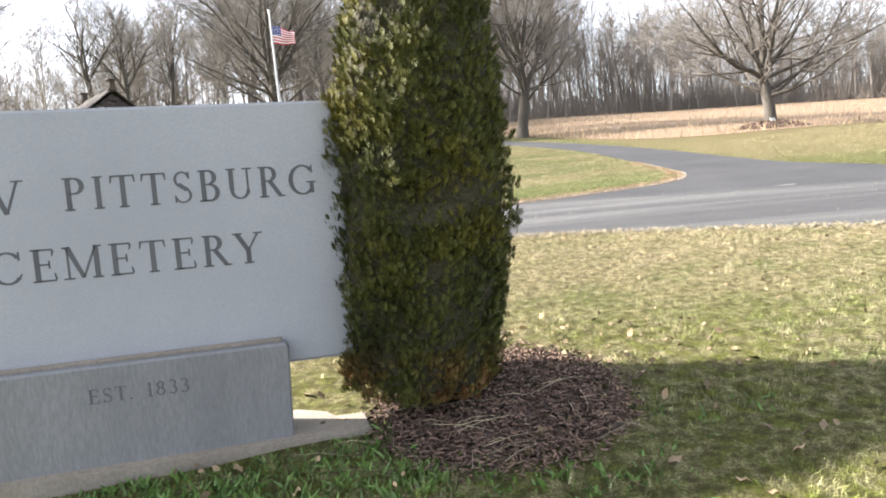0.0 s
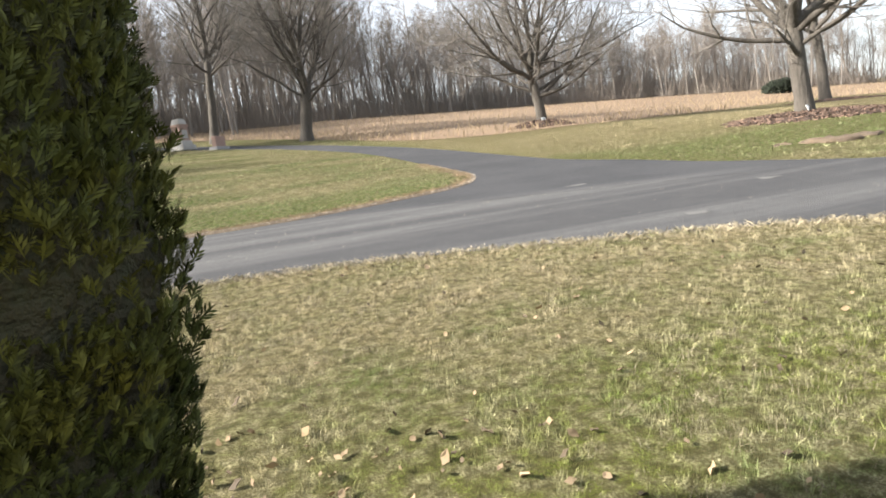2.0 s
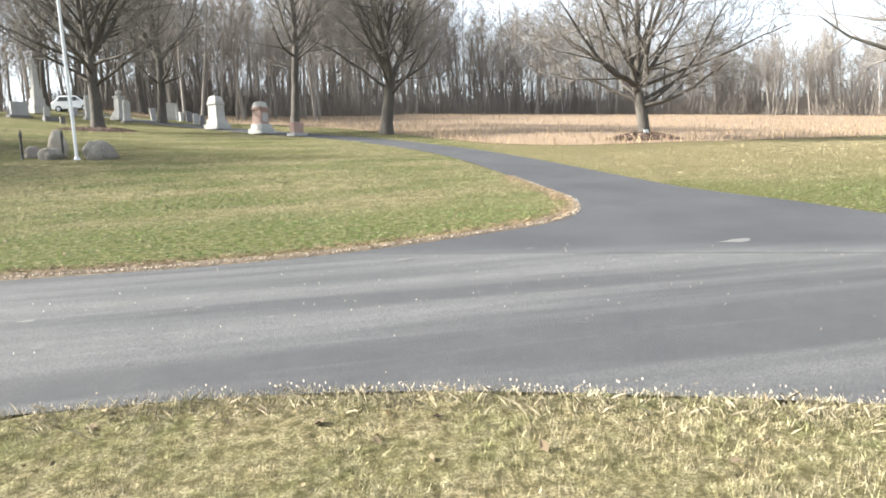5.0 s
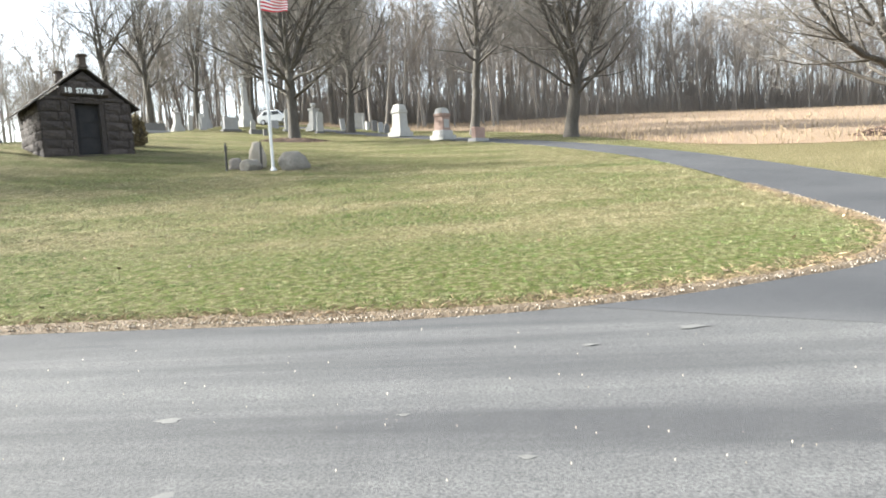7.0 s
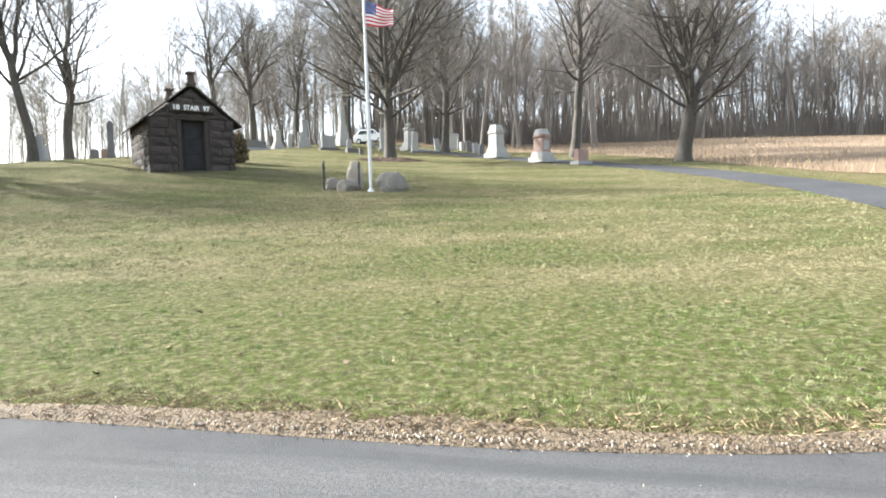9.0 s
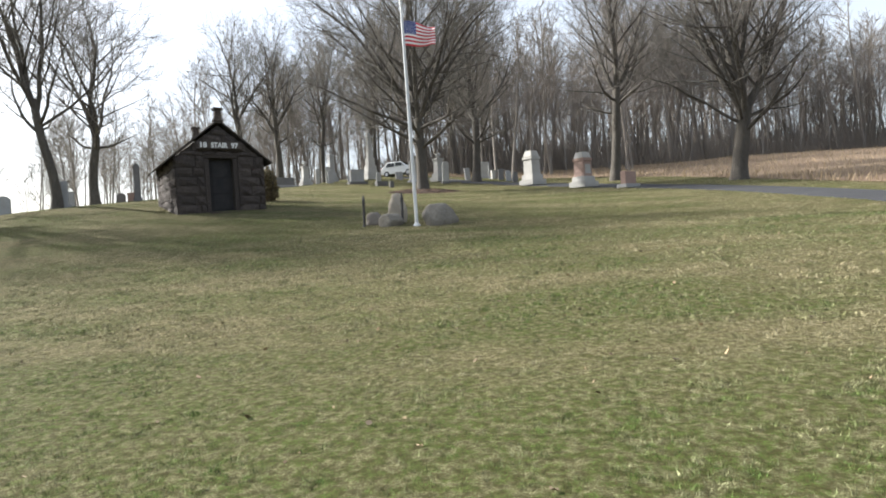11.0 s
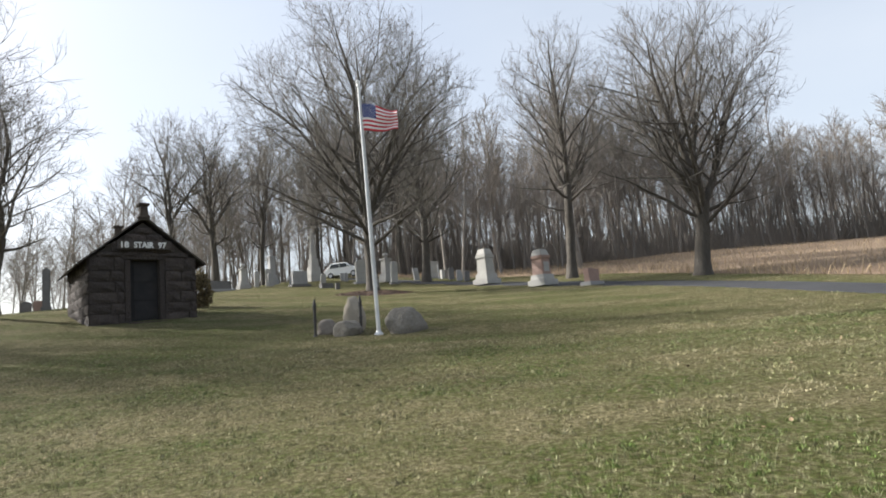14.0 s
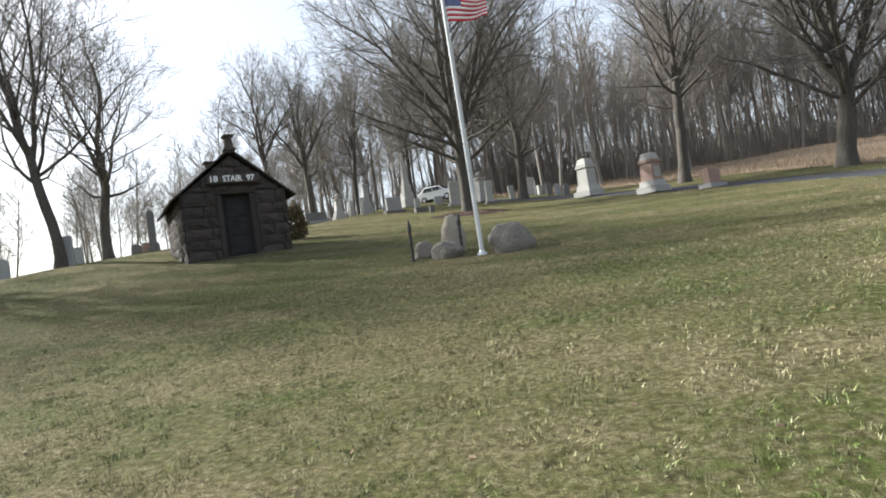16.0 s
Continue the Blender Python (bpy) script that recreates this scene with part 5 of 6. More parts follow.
def monument(x, y, w, h, material, label, turn=0.0, die=None, kind="cap"):
    """A stepped monument: two bases, a die and a moulded cap, column or urn."""
    z = gz(x, y) - 0.05
    st = thing("monument", pose(x, y, z, 0, 0, turn), label, "monument", "old monuments")
    die = die or material
    part("base", rough_bm(box_bm(w, w, h * 0.14 + 0.05, 0.02), 0.006, 3, x), material, st)
    part("plinth", rough_bm(box_bm(w * 0.80, w * 0.80, h * 0.14, 0.02, 0.94), 0.005, 3, y), material, st, "", pose(0, 0, h * 0.14 + 0.05))
    z0 = h * 0.28 + 0.05
    if kind == "cap":
        d = part("die", box_bm(w * 0.62, w * 0.62, h * 0.42, 0.012, 0.93), die, st, "", pose(0, 0, z0))
        part("panel", box_bm(w * 0.40, 0.03, h * 0.26, 0.006, 0.95), m_marble, d, "paler recessed panel", pose(0, -w * 0.30, h * 0.07))
        part("cornice", box_bm(w * 0.68, w * 0.68, h * 0.08, 0.03), die, st, "", pose(0, 0, z0 + h * 0.42))
        part("crown", box_bm(w * 0.62, w * 0.62, h * 0.17, 0.03, 0.72), material, st, "", pose(0, 0, z0 + h * 0.50))
    elif kind == "obelisk":
        part("die", box_bm(w * 0.60, w * 0.60, h * 0.16, 0.012, 0.96), die, st, "", pose(0, 0, z0))
        part("shaft", box_bm(w * 0.44, w * 0.44, h * 0.42, 0.01, 0.70), die, st, "", pose(0, 0, z0 + h * 0.16))
        part("cornice", box_bm(w * 0.46, w * 0.46, h * 0.04, 0.02), die, st, "", pose(0, 0, z0 + h * 0.58))
        part("figure", lathe_bm([(w * 0.16, 0), (w * 0.15, h * 0.05), (w * 0.07, h * 0.08), (w * 0.10, h * 0.13), (w * 0.03, h * 0.17)], 10), die, st, "carved top ornament", pose(0, 0, z0 + h * 0.62))
    else:
        part("die", box_bm(w * 0.56, w * 0.56, h * 0.46, 0.012, 0.92), die, st, "", pose(0, 0, z0))
        part("cornice", box_bm(w * 0.66, w * 0.66, h * 0.06, 0.025), die, st, "", pose(0, 0, z0 + h * 0.46))
        part("urn", lathe_bm([(w * 0.14, 0), (w * 0.10, h * 0.04), (w * 0.22, h * 0.11), (w * 0.18, h * 0.17), (w * 0.05, h * 0.21)], 12), die, st, "draped stone urn", pose(0, 0, z0 + h * 0.52))
    return st


GT = 48.0
monument(-2.75, 51.6, 1.35, 2.35, m_marble, "stepped pale monument with a reddish panelled die", 52, die=m_pinkstone)
monument(-6.75, 58.5, 1.5, 2.75, m_marble, "tall white marble monument with a sloping moulded cap", 52)
slab(-0.15, 47.2, 0.95, 0.95, 0.35, m_pinkstone, "thick reddish brown headstone with a slanted top", 50, 0, "slant", m_greystone)
slab(-8.9, 64.5, 0.55, 0.95, 0.16, m_darkstone, "small dark headstone leaning slightly", 46, 4, "round", None)
slab(-9.8, 67.0, 0.6, 1.0, 0.16, m_greystone, "small grey headstone leaning slightly", 46, -3, "round", None)
slab(-10.8, 69.0, 0.6, 1.15, 0.16, m_darkstone, "narrow dark headstone with a worn top", 46, 0, "peak", None)
slab(-13.2, 73.0, 1.4, 1.75, 0.30, m_marble, "broad white marble headstone", 46, 0, "flat", m_greystone)
slab(-12.1, 70.0, 0.08, 1.5, 0.08, m_greystone, "thin grey marker post", 46, 0, "flat", None)
slab(-11.8, 71.5, 0.8, 0.9, 0.3, m_marble, "low white headstone block", 46, 0, "flat", None)
slab(-14.4, 71.0, 0.6, 1.2, 0.14, m_greystone, "leaning thin grey headstone", 46, -8, "flat", None)
slab(-14.9, 63.5, 0.62, 2.0, 0.2, m_marble, "tall narrow white headstone on a dark base", 46, 3, "round", m_darkstone)
monument(-16.6, 68.0, 1.3, 2.7, m_marble, "square white marble monument", 50, kind="urn")
slab(-18.3, 65.5, 1.0, 2.2, 0.25, m_marble, "tall weathered white headstone with a rounded top", 44, 0, "round", m_greystone)
slab(-20.8, 69.0, 0.4, 0.9, 0.12, m_greystone, "small thin grey headstone", 44, 3, "round", None)
slab(-21.6, 70.5, 0.4, 0.8, 0.12, m_greystone, "small thin grey headstone", 44, -4, "flat", None)
slab(-17.9, 57.6, 0.35, 0.55, 0.14, m_darkstone, "small dark stump-like headstone", 44, 0, "flat", None)
slab(-19.4, 59.4, 1.0, 0.42, 0.5, m_darkstone, "low dark headstone block", 44, 0, "slant", None)
slab(-20.1, 60.6, 0.45, 1.15, 0.14, m_marble, "thin white headstone leaning a little", 44, 4, "round", None)
monument(-24.2, 69.8, 1.25, 4.9, m_marble, "tall white marble obelisk with a carved top", 48, kind="obelisk")
slab(-22.3, 61.2, 1.25, 1.3, 0.4, m_greystone, "broad grey headstone with a dark base", 44, 0, "flat", m_darkstone)
slab(-23.9, 63.6, 0.5, 0.8, 0.14, m_greystone, "small rounded grey headstone", 44, 0, "round", None)
monument(-27.0, 66.5, 0.95, 3.3, m_greystone, "grey monument with a narrow shaft and urn", 48, kind="urn")
slab(-26.0, 63.4, 0.45, 1.55, 0.14, m_marble, "tall thin white headstone", 44, 0, "flat", None)
slab(-26.6, 62.4, 0.4, 1.45, 0.14, m_marble, "tall thin white headstone", 44, 2, "round", None)
slab(-25.2, 62.2, 0.45, 1.2, 0.14, m_greystone, "thin weathered grey headstone", 44, -3, "round", None)
monument(-26.9, 60.6, 0.95, 2.1, m_marble, "white monument topped by a draped urn", 48, kind="urn")
slab(-27.9, 58.4, 1.7, 0.9, 0.6, m_darkstone, "wide low dark granite headstone", 44, 0, "slant", m_greystone)
slab(-29.2, 60.0, 0.8, 0.6, 0.3, m_greystone, "low weathered grey headstone", 44, 0, "round", None)
slab(-27.9, 35.6, 0.62, 1.4, 0.35, m_greystone, "tall grey granite headstone on a stepped base", 40, 0, "flat", m_greystone)
slab(-29.3, 37.4, 0.6, 0.9, 0.25, m_greystone, "grey headstone with a flat top", 40, 0, "flat", None)
slab(-29.6, 33.9, 0.6, 0.95, 0.2, m_greystone, "rounded weathered grey headstone", 40, 0, "round", None)
slab(-28.6, 40.4, 0.5, 0.6, 0.2, m_darkstone, "small dark granite headstone", 40, 3, "round", None)
slab(-27.5, 40.2, 0.7, 0.55, 0.4, m_pinkstone, "low reddish brown headstone", 40, 0, "flat", None)
slab(-27.0, 39.9, 0.34, 2.2, 0.34, m_darkstone, "slim dark stone pillar monument", 40, 0, "peak", m_darkstone)
slab(-30.6, 44.0, 0.5, 0.7, 0.18, m_darkstone, "small dark headstone on the knoll", 40, -4, "round", None)
slab(-25.5, 43.5, 0.6, 0.7, 0.2, m_darkstone, "dark headstone behind the mausoleum", 40, 0, "flat", None)

# ---- parked white car among the stones
m_carpaint = mottled("white car paint", (0.78, 0.79, 0.80), (0.74, 0.75, 0.76), None, 1.0, 10.0, 0.25, 0.0)
m_glass_dark = mat("dark car glass", (0.02, 0.022, 0.025), 0.08)
m_tyre = mottled("tyre rubber", (0.02, 0.02, 0.02), (0.03, 0.03, 0.03), None, 5, 50, 0.9, 0.2, 0.002)
m_rim = mottled("alloy rim", (0.5, 0.5, 0.52), (0.4, 0.4, 0.42), None, 5, 50, 0.35, 0.0, metal=0.8)
m_lamp_red = mat("red lamp glass", (0.35, 0.02, 0.02), 0.2)
CX, CY = -22.9, 75.8
car = thing("car", pose(CX, CY, gz(CX, CY), 0, 0, 168), "white compact sport utility car parked on the grass", "car")
side = [(-2.15, 0.32), (-2.18, 0.75), (-2.05, 0.98), (-1.15, 1.06), (-0.55, 1.58), (1.25, 1.64), (1.85, 1.10), (2.1, 1.02), (2.12, 0.4), (1.9, 0.30)]
body = part("body", prism_bm(side, 1.72, 0.06), m_carpaint, car)
for f in body.data.polygons:
    f.use_smooth = False
for s in (-1, 1):
    for x0, x1, x2, x3 in ((-0.95, -0.50, 0.22, 0.22), (0.30, 0.30, 1.18, 1.42)):
        bm = prism_bm([(x0, 1.10), (x3, 1.10), (x2, 1.52), (x1, 1.50)], 0.02)
        part("side_window", bm, m_glass_dark, car, "dark side window", pose(0, s * 0.865, 0))
    for x in (-1.35, 1.35):
        wheel = part("wheel", lathe_bm([(0.20, -0.11), (0.31, -0.11), (0.34, -0.06), (0.34, 0.06), (0.31, 0.11), (0.20, 0.11)], 20), m_tyre, car, "", pose(x, s * 0.80, 0.33, 90, 0, 0))
        part("rim", lathe_bm([(0.19, -0.115), (0.2, -0.10), (0.2, 0.10), (0.19, 0.115)], 14), m_rim, wheel)
    part("headlight", box_bm(0.10, 0.3, 0.14, 0.02), m_rim, car, "", pose(-2.12, s * 0.62, 0.74))
    part("tail_light", box_bm(0.08, 0.16, 0.34, 0.02), m_lamp_red, car, "", pose(2.08, s * 0.72, 0.78))
    part("mirror", box_bm(0.10, 0.18, 0.12, 0.03), m_carpaint, car, "", pose(-0.75, s * 0.97, 1.08))
part("windscreen", prism_bm([(-1.12, 1.075), (-0.60, 1.56), (-0.58, 1.55), (-1.08, 1.07)], 1.4), m_glass_dark, car, "dark windscreen")
part("bumper", box_bm(0.12, 1.7, 0.2, 0.03), m_glass_dark, car, "", pose(-2.16, 0, 0.30))

# ---- mulch beds under the trees, markers, bushes
mulch_bed(-13.4, 51.0, 2.3, 2.1, 0.18, 1400, "reddish brown mulch bed round the maple", 42, 0.14)
mulch_bed(16.65, 32.4, 1.8, 1.6, 0.34, 900, "dark mulch mound at the foot of the wide tree", 43, 0.14)
mulch_bed(17.0, 16.1, 2.5, 2.1, 0.14, 2600, "brown mulch bed round the grey-barked tree", 44, 0.11)
mulch_bed(32.9, 28.4, 2.8, 2.2, 0.12, 900, "brown mulch bed under the farther tree", 45, 0.12)
m_dirt = mottled("turned soil", (0.13, 0.095, 0.065), (0.2, 0.15, 0.10), (0.07, 0.05, 0.035), 4.0, 30.0, 0.95, 0.9, 0.03)
for x, y, r in ((11.7, 11.1, 0.55), (12.7, 11.2, 0.4), (11.0, 11.6, 0.22)):
    bm = bmesh.new()
    bmesh.ops.create_icosphere(bm, subdivisions=3, radius=r)
    for v in bm.verts:
        v.co.z *= 0.22
        v.co += noise.noise_vector(v.co * 6 + Vector((x, y, 0))) * 0.10
    for f in bm.faces:
        f.smooth = True
    tagged(part("soil_heap", bm, m_dirt, None, "small heap of loose brown soil on the grass", pose(x, y, gz(x, y))), "", "soil heap")
for x, y, t in ((16.4, 15.6, 30), (16.45, 31.8, 10)):
    mk = thing("tree_marker", pose(x, y, gz(x, y) + (0.13 if y < 20 else 0.28), 0, 0, t), "small white plaque on a stake before the tree", "marker", "tree markers")
    part("plate", box_bm(0.26, 0.02, 0.17, 0.004, 1.0, (0, 0, 0.10)), m_white_paint, mk, "", pose(0, 0, 0, -25, 0, 0))
    part("stake", box_bm(0.03, 0.03, 0.25, 0.0, 1.0, (0, 0.03, -0.1)), m_iron, mk)

m_ever = mat("dark evergreen", rough=0.8)
n, l, p = nodes_of(m_ever)
rgb = n.new("ShaderNodeRGB")
rgb.outputs[0].default_value = (0.02, 0.028, 0.016, 1)
island_tint(m_ever, rgb.outputs[0], 0.5, 1.6)
m_hedge = mat("brown-green juniper", rough=0.8)
n, l, p = nodes_of(m_hedge)
rgb = n.new("ShaderNodeRGB")
rgb.outputs[0].default_value = (0.13, 0.10, 0.05, 1)
island_tint(m_hedge, rgb.outputs[0], 0.5, 1.6)


def bush(x, y, rx, ry, rz, count, leaf, material, label, seed):
    rng = np.random.default_rng(seed)
    b = thing("bush", pose(x, y, gz(x, y)), label, "bush")
    d = rng.normal(0, 1, (count, 3))
    d /= np.linalg.norm(d, axis=1, keepdims=True)
    lump = 1 + 0.22 * np.sin(5 * d[:, 0] + seed) * np.cos(4 * d[:, 1] + 2 * d[:, 2])
    c = d * (rng.uniform(0.6, 1.0, count) ** 0.5 * lump)[:, None] * [rx, ry, rz] + [0, 0, rz * 0.8]
    c[:, 2] = np.maximum(c[:, 2], 0.05)
    m = Mass()
    w = d + rng.normal(0, 0.6, (count, 3)) + [0, 0, 0.4]
    w *= (rng.uniform(0.5, 1.3, count) * leaf / np.linalg.norm(w, axis=1))[:, None]
    m.add_many(np.stack([c, c + w * 0.5, c + w], 1), [leaf * 0.10, leaf * 0.16, leaf * 0.02], 3)
    part("foliage", m.mesh("foliage", material, False), None, b)
    stems = Mass()
    for _ in range(9):
        e = rng.normal(0, 1, 3) * [rx, ry, 0] * 0.5
        stems.add(branch_line(rng, (0, 0, -0.05), (e[0], e[1], rz), rz * 1.4, 3, 0.1, 0.05), [0.05, 0.04, 0.03, 0.02], 5)
    part("stems", stems.mesh("stems", m_bark), None, b)


bush(66.8, 64, 1.9, 1.4, 0.8, 3500, 0.5, m_ever, "dark spreading evergreen bush at the field's edge", 71)
bush(-19.25, 40.3, 0.55, 0.55, 0.9, 1500, 0.24, m_hedge, "rounded brownish juniper behind the mausoleum", 72)
bush(-36.0, 36.5, 1.8, 1.4, 1.3, 1600, 0.35, m_ever, "dark evergreen shrub among the knoll's headstones", 73)

# ---- verge, crumbs and patches on the lane
m_verge = mottled("bare verge soil", (0.13, 0.095, 0.06), (0.21, 0.16, 0.105), (0.07, 0.05, 0.032), 5.0, 40.0, 0.95, 0.9, 0.03)
m_crumb = mat("asphalt crumbs", rough=0.9)
n, l, p = nodes_of(m_crumb)
rgb = n.new("ShaderNodeRGB")
rgb.outputs[0].default_value = (0.36, 0.31, 0.25, 1)
island_tint(m_crumb, rgb.outputs[0], 0.4, 1.5)
m_patch = mottled("pale scuff on asphalt", (0.095, 0.094, 0.091), (0.125, 0.122, 0.117), (0.075, 0.075, 0.073), 9.0, 60.0, 0.9, 0.2, 0.002)
lawn_edge = spline([(-14, 11.35), (-4.4, 11.36), (-0.6, 11.3), (1.4, 11.55), (3.1, 12.15), (4.1, 12.62), (4.8, 13.3), (5.3, 14.25), (5.72, 15.5), (5.97, 17), (6.1, 20.3)], 0.25)
tang = np.gradient(lawn_edge, axis=0)
tang /= np.linalg.norm(tang, axis=1)[:, None]
outw = np.c_[-tang[:, 1], tang[:, 0]]
rng = np.random.default_rng(88)
wob = np.convolve(rng.uniform(-0.05, 0.62, len(lawn_edge) + 6), np.ones(7) / 7, "valid")[:, None]
v, f = ribbon(lawn_edge - outw * 0.06, lawn_edge + outw * wob * (0.75 + 0.45 * np.sin(np.arange(len(wob)) * 0.23) * np.sin(np.arange(len(wob)) * 0.071 + 1))[:, None], 260, 5, 0.0)
v[:, 2] += np.tile([0.002, 0.03, 0.036, 0.036, 0.02], 260)
tagged(new("verge", mesh_of("verge", v, up_faces(v, f), m_verge, True)), "bare brown soil strip along the lane's edge", "verge", kind="structure")


def pebbles(name, line, count, spread, size, label, seed, offset=0.0):
    rng = np.random.default_rng(seed)
    i = rng.integers(0, len(line), count)
    t = np.gradient(line, axis=0)
    t /= np.linalg.norm(t, axis=1)[:, None]
    o = np.c_[-t[:, 1], t[:, 0]]
    q = line[i] + t[i] * rng.uniform(-0.15, 0.15, (count, 1)) + o[i] * rng.normal(offset, spread, (count, 1))
    base = np.c_[q, ground_z(q[:, 0], q[:, 1]) + 0.03 * (rng.uniform(0, 1, count) > 0.3)]
    h = rng.uniform(0.4, 1.4, count) * size
    m = Mass()
    tip = base + np.c_[rng.normal(0, 0.3, (count, 2)) * h[:, None], h * 0.55]
    m.add_many(np.stack([base - [0, 0, 0.01], (base + tip) / 2, tip], 1), [size * 0.6, size * 0.8, size * 0.3], 4)
    return tagged(new(name, m.mesh(name, m_crumb, False)), label, "gravel", kind="stuff")


pebbles("edge_crumbs", lawn_edge, 2600, 0.035, 0.009, "pale crumbs of stone and asphalt along the lane's edge", 3, 0.0)
near_line = spline([(-6, 7.92), (-0.9, 7.7), (1.1, 7.5), (3.2, 6.85), (5.5, 5.9), (8, 4.4)], 0.3)
pebbles("near_crumbs", near_line, 900, 0.06, 0.006, "small crumbs along the near edge of the lane", 4, 0.0)
mid_line = spline([(-8, 9.6), (0, 9.5), (4, 9.0), (8, 7.2)], 0.3)
pebbles("lane_grit", mid_line, 350, 0.9, 0.003, "loose grit scattered on the asphalt", 5, 0.0)
for x, y, r, t in ((5.6, 10.45, 0.22, 10), (4.98, 7.05, 0.22, -20), (7.2, 8.3, 0.2, -25), (-1.25, 9.46, 0.07, 0), (1.84, 10.77, 0.10, 5), (1.09, 10.45, 0.05, 0), (0.0, 9.45, 0.035, 0), (-0.9, 8.75, 0.06, 30), (6.6, 7.3, 0.05, 0), (3.3, 10.9, 0.05, 0), (-3.1, 9.2, 0.06, 0), (0.6, 9.0, 0.04, 0)):
    bm = bmesh.new()
    ring = [bm.verts.new((r * math.cos(a) * (1 + 0.35 * math.sin(3 * a + x)), 0.38 * r * math.sin(a) * (1 + 0.3 * math.cos(2 * a + y)), 0.0)) for a in np.linspace(0, 6.283, 18, endpoint=False)]
    bm.faces.new(ring)
    geo = bmesh.ops.extrude_face_region(bm, geom=bm.faces[:])
    for q in geo["geom"]:
        if isinstance(q, bmesh.types.BMVert):
            q.co = q.co * 0.9 + Vector((0, 0, 0.0015))
    bmesh.ops.recalc_face_normals(bm, faces=bm.faces[:])
    slope_x = math.degrees(math.atan((gz(x, y + 0.3) - gz(x, y - 0.3)) / 0.6))
    tagged(part("scuff", bm, m_patch, None, "pale worn scuff on the asphalt lane", pose(x, y, gz(x, y) + (0.0055 if y > 10 else 0.001), slope_x, 0, t)), "", "scuff", "scuffs on the lane", "structure")

# ---- turf
m_blade = mat("grass blades", rough=0.75)
n, l, p = nodes_of(m_blade)
c, f4 = lawn_colour(n, l)
c = mixc(n, l, 0.05, c, (0.5, 0.42, 0.25))
island_tint(m_blade, c, 0.26, 1.2)
p.inputs["Specular IOR Level"].default_value = 0.15
m_dry = mat("dry grass", rough=0.85)
n, l, p = nodes_of(m_dry)
c = mixc(n, l, noise_of(n, l, place_vec(n, l, (1, 1, 0)), 8.0, 5.0, 0.8, 0.4, 0.6), (0.24, 0.20, 0.125), (0.50, 0.435, 0.30))
island_tint(m_dry, c, 0.35, 1.0)
m_green = mat("fresh weeds", rough=0.6)
n, l, p = nodes_of(m_green)
rgb = n.new("ShaderNodeRGB")
rgb.outputs[0].default_value = (0.07, 0.13, 0.025, 1)
island_tint(m_green, rgb.outputs[0], 0.5, 1.6)
m_leaf = mat("fallen leaves", rough=0.85)
n, l, p = nodes_of(m_leaf)
rgb = n.new("ShaderNodeRGB")
rgb.outputs[0].default_value = (0.22, 0.16, 0.095, 1)
island_tint(m_leaf, rgb.outputs[0], 0.25, 1.7)


def grid_lookup(x, y):
    """Distance to the lane, from the ground's grid."""
    i, j = np.clip(np.searchsorted(gx, x) - 1, 0, len(gx) - 2), np.clip(np.searchsorted(gy, y) - 1, 0, len(gy) - 2)
    u, w = (x - gx[i]) / (gx[i + 1] - gx[i]), (y - gy[j]) / (gy[j + 1] - gy[j])
    return (rd[j, i] * (1 - u) + rd[j, i + 1] * u) * (1 - w) + (rd[j + 1, i] * (1 - u) + rd[j + 1, i + 1] * u) * w


SIGN_AT, SIGN_X = np.array([-0.44, 2.84]), np.array([math.cos(math.radians(15)), math.sin(math.radians(15))])


def bare_ground(x, y, keep_edge=0.03):
    """True where turf may grow: off the lane, the mulch bed and the sign's plinth."""
    d = np.c_[x, y] - SIGN_AT
    u, w = d @ SIGN_X, d @ np.array([-SIGN_X[1], SIGN_X[0]])
    plinth = (u > -2.25) & (u < 0.03) & (w > -0.02) & (w < 0.66)
    bed = ((x - 0.17) / 0.62) ** 2 + ((y - 3.08) / 0.66) ** 2 < rng_t.uniform(0.75, 1.25, len(x))
    return (grid_lookup(x, y) > keep_edge) & ~plinth & ~bed


def blades(name, x, y, lo, hi, width, lean, material, label, category="grass", far=False):
    k = len(x)
    h = rng_t.uniform(lo, hi, k) * np.repeat(rng_t.uniform(0.5, 1.4, k // 14 + 1), 14)[:k]
    a = rng_t.uniform(0, 6.283, k)
    side = np.c_[np.cos(a), np.sin(a), np.zeros(k)] * (width * rng_t.uniform(0.6, 1.4, k))[:, None]
    b = rng_t.uniform(0, 6.283, k)
    bend = np.c_[np.cos(b), np.sin(b), np.zeros(k)] * (h * np.abs(rng_t.normal(0, lean, k)))[:, None]
    foot = np.c_[x, y, ground_z(x, y) + 0.022]
    mid = foot + bend * 0.35 + np.c_[np.zeros((k, 2)), h * 0.55]
    tip = foot + bend + np.c_[np.zeros((k, 2)), h]
    if far:
        V, c = np.stack([foot - side, foot + side, tip], 1).reshape(-1, 3), 3
    else:
        V, c = np.stack([foot - side, foot + side, mid + side * 0.6, tip], 1).reshape(-1, 3), 4
    F = np.arange(k)[:, None] * c + np.arange(c)[None]
    return tagged(new(name, fast_mesh(name, V, F, material)), label, category, kind="stuff")


def tufted(x0, x1, y0, y1, count, clump, spread):
    cx, cy = rng_t.uniform(x0, x1, count // clump), rng_t.uniform(y0, y1, count // clump)
    cx = cx + rng_t.normal(0, 0.7, len(cx))
    x = np.repeat(cx, clump) + rng_t.normal(0, spread, count // clump * clump)
    y = np.repeat(cy, clump) + rng_t.normal(0, spread, count // clump * clump)
    return x, y


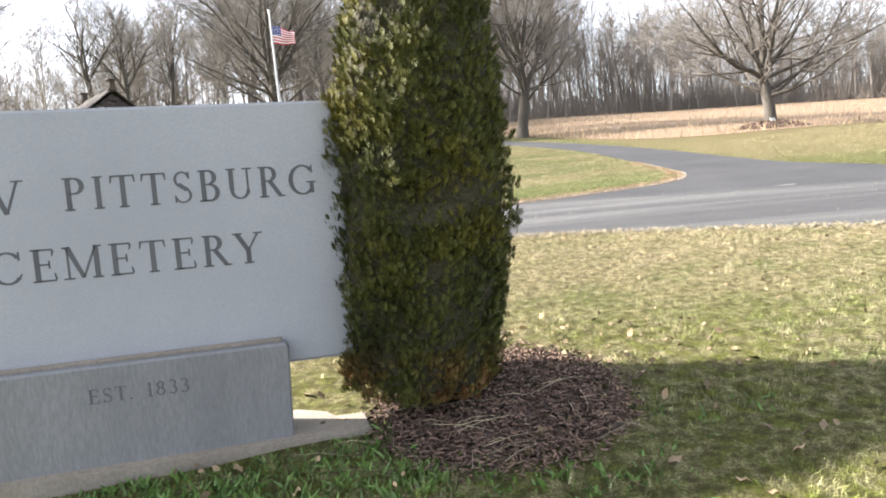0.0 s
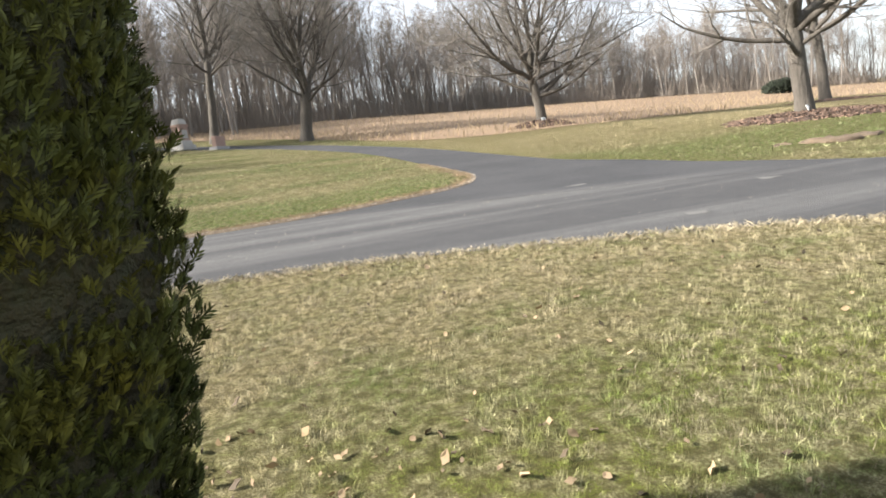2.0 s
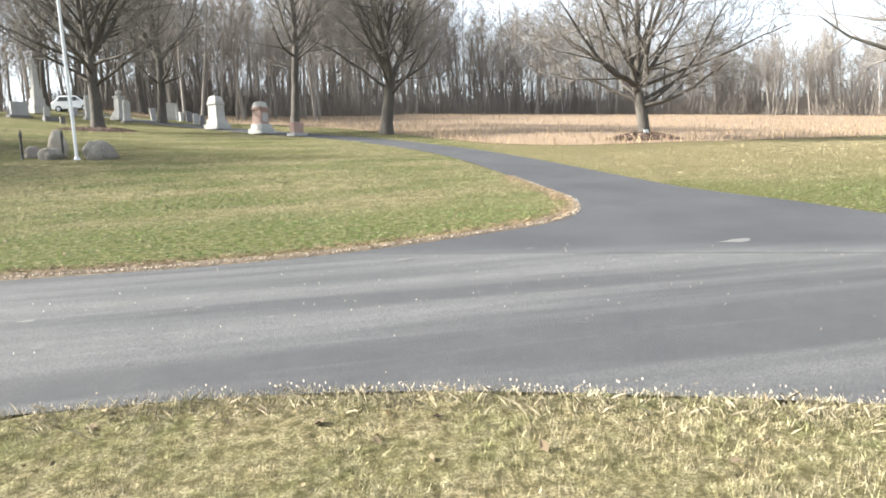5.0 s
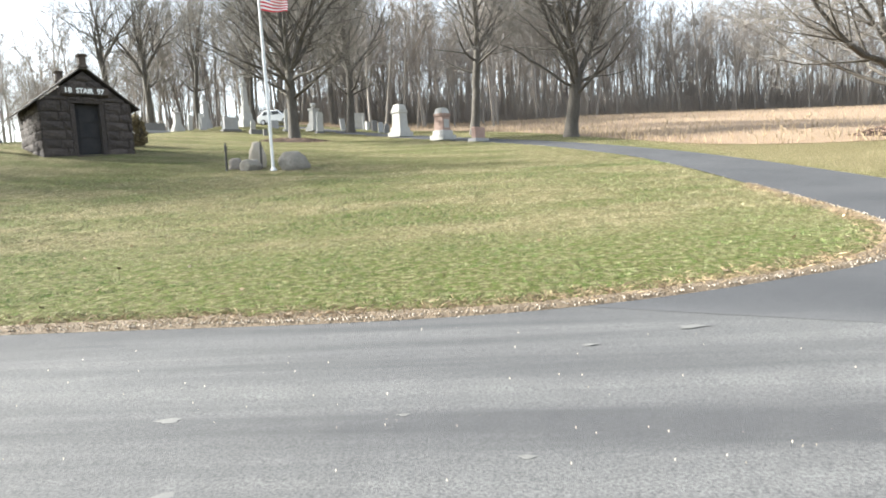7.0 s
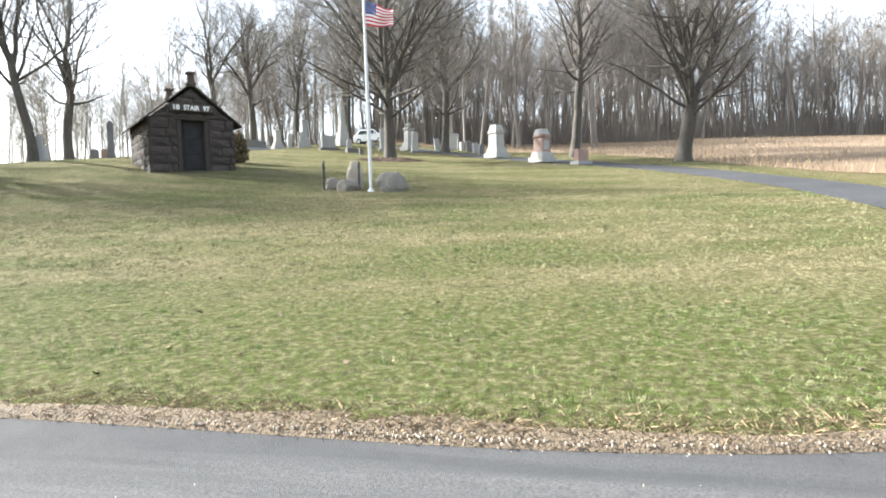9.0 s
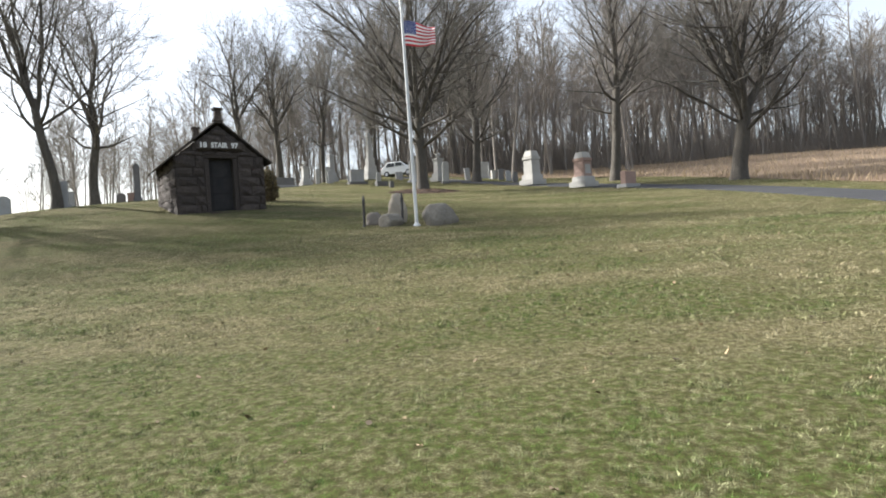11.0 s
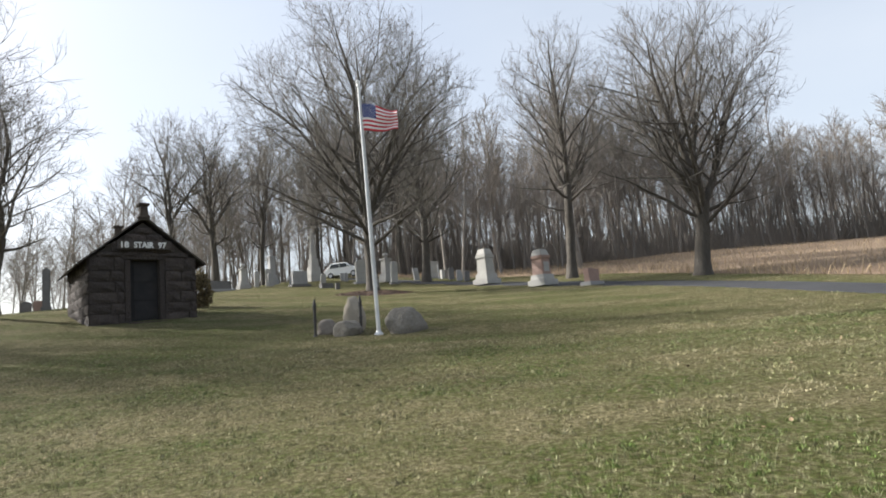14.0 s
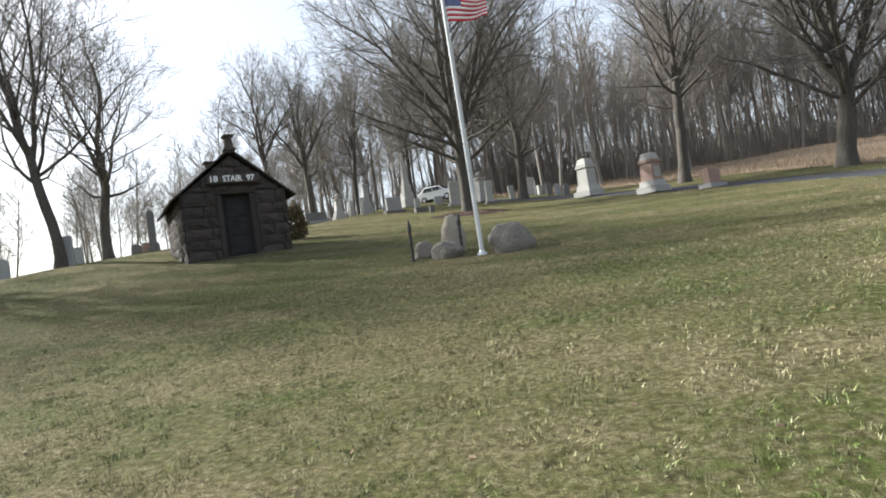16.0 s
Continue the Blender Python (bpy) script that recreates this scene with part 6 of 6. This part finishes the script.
rng_t = np.random.default_rng(99)
x, y = tufted(-4, 8.5, 1.2, 7.9, 420000, 24, 0.03)
k = bare_ground(x, y) & (y < 7.95)
blades("near_turf", x[k], y[k], 0.018, 0.044, 0.0012, 1.0, m_blade, "tufted winter turf of green and straw blades", far=True)
x, y = tufted(-4, 8.5, 2.8, 7.9, 90000, 26, 0.035)
k = bare_ground(x, y) & (y < 7.95) & (np.array([noise.noise(Vector((q * 0.55, w * 0.8, 3.0))) for q, w in zip(x[::26], y[::26])]).repeat(26)[: len(x)] > -0.12)
blades("dry_tufts", x[k], y[k], 0.022, 0.05, 0.0011, 1.0, m_dry, "bleached tufts of dry grass", far=True)
i = rng_t.integers(0, len(near_line), 8000)
q = near_line[i] + rng_t.normal(0, 0.09, (8000, 2)) + [0, -0.18]
k = bare_ground(q[:, 0], q[:, 1], 0.02)
blades("edge_tufts", q[k, 0], q[k, 1], 0.02, 0.055, 0.0013, 0.9, m_dry, "dry grass hanging over the lane's near edge")
x, y = tufted(-10, 7, 11.2, 17.5, 280000, 18, 0.032)
k = (grid_lookup(x, y) > rng_t.uniform(0.08, 0.5, len(x)) ** 1.5)
blades("far_turf", x[k], y[k], 0.016, 0.036, 0.0020, 1.1, m_blade, "short mown turf beyond the lane", far=True)
x, y = tufted(-16, 8, 17, 27, 190000, 18, 0.045)
k = bare_ground(x, y, 0.14)
blades("slope_turf", x[k], y[k], 0.024, 0.05, 0.0044, 0.9, m_blade, "short mown turf on the rising lawn", far=True)
x, y = tufted(-28, 9, 26, 50, 110000, 9, 0.07)
k = bare_ground(x, y, 0.14)
blades("upper_turf", x[k], y[k], 0.024, 0.05, 0.007, 1.0, m_blade, "short mown turf on the upper slope", far=True)
x, y = tufted(9, 24, 8, 26, 60000, 9, 0.06)
k = bare_ground(x, y, 0.14)
blades("side_turf", x[k], y[k], 0.024, 0.05, 0.0045, 0.8, m_blade, "short mown turf across the lane", far=True)
x, y = tufted(-2.4, -0.05, 2.2, 2.86, 6500, 9, 0.035)
k = bare_ground(x, y)
blades("weeds", x[k], y[k], 0.02, 0.045, 0.0085, 0.8, m_green, "low green weeds at the foot of the sign", "weeds")
i = rng_t.integers(0, len(lawn_edge), 42000)
q = lawn_edge[i] + tang[i] * rng_t.uniform(-0.15, 0.15, (42000, 1)) + outw[i] * rng_t.normal(0.17, 0.12, (42000, 1))
q = q[grid_lookup(q[:, 0], q[:, 1]) > 0.0]
blades("verge_litter", q[:, 0], q[:, 1], 0.01, 0.035, 0.002, 1.7, m_leaf, "brown dead grass and leaf litter along the lane", "litter")
# small fallen leaves: curled five-sided scraps
x, y = np.r_[rng_t.uniform(-4, 8, 420), rng_t.uniform(-10, 7, 420), rng_t.normal(0.2, 0.7, 260)], np.r_[rng_t.uniform(2, 7.6, 420), rng_t.uniform(11.6, 26, 420), rng_t.normal(3.4, 0.6, 260)]
k = grid_lookup(x, y) > 0.05
x, y = x[k], y[k]
k = len(x)
s = rng_t.uniform(0.012, 0.034, k)[:, None]
u = rng_t.normal(0, 1, (k, 3)) * [1, 1, 0.45]
u /= np.linalg.norm(u, axis=1)[:, None]
w = np.cross(u, rng_t.normal(0, 0.4, (k, 3)) + [0, 0, 1])
w /= np.linalg.norm(w, axis=1)[:, None]
o = np.c_[x, y, ground_z(x, y) + 0.055]
nn = np.cross(u, w)
V = np.stack([o - u * s, o - w * s * 0.6 + nn * s * 0.35, o + u * s * 0.4 - w * s * 0.5, o + u * s * 1.2 + nn * s * 0.3, o + u * s * 0.3 + w * s * 0.55, o - u * s * 0.3 + w * s * 0.6 + nn * s * 0.35], 1).reshape(-1, 3)
tagged(new("fallen_leaves", fast_mesh("fallen_leaves", V, np.arange(k)[:, None] * 6 + np.arange(6)[None], m_leaf)), "scattered curled brown leaves on the grass", "leaves", kind="stuff")
# straws lying on the mulch, and a pale stick on the lawn
m = Mass()
for _ in range(50):
    a = rng_t.uniform(0, 6.28)
    q = np.array([rng_t.normal(0.1, 0.35), rng_t.normal(2.75, 0.28), 0])
    q[2] = gz(q[0], q[1]) + 0.10
    d = np.array([math.cos(a) * 0.6 + 0.5, math.sin(a) * 0.4 + 0.25, rng_t.normal(0, 0.08)]) * rng_t.uniform(0.08, 0.32)
    m.add([q - d / 2, q + [0, 0, 0.012], q + d / 2], [0.0016, 0.0015, 0.001], 3)
tagged(new("dry_straws", m.mesh("dry_straws", m_dry)), "long dry grass straws lying over the mulch", "straw", kind="stuff")
m = Mass()
z = gz(0.03, 6.47)
m.add([(-0.05, 6.52, z + 0.04), (0.03, 6.47, z + 0.05), (0.10, 6.42, z + 0.04)], [0.005, 0.006, 0.004], 6)
tagged(new("stick", m.mesh("stick", m_dry)), "short pale dry stick lying on the lawn", "stick")
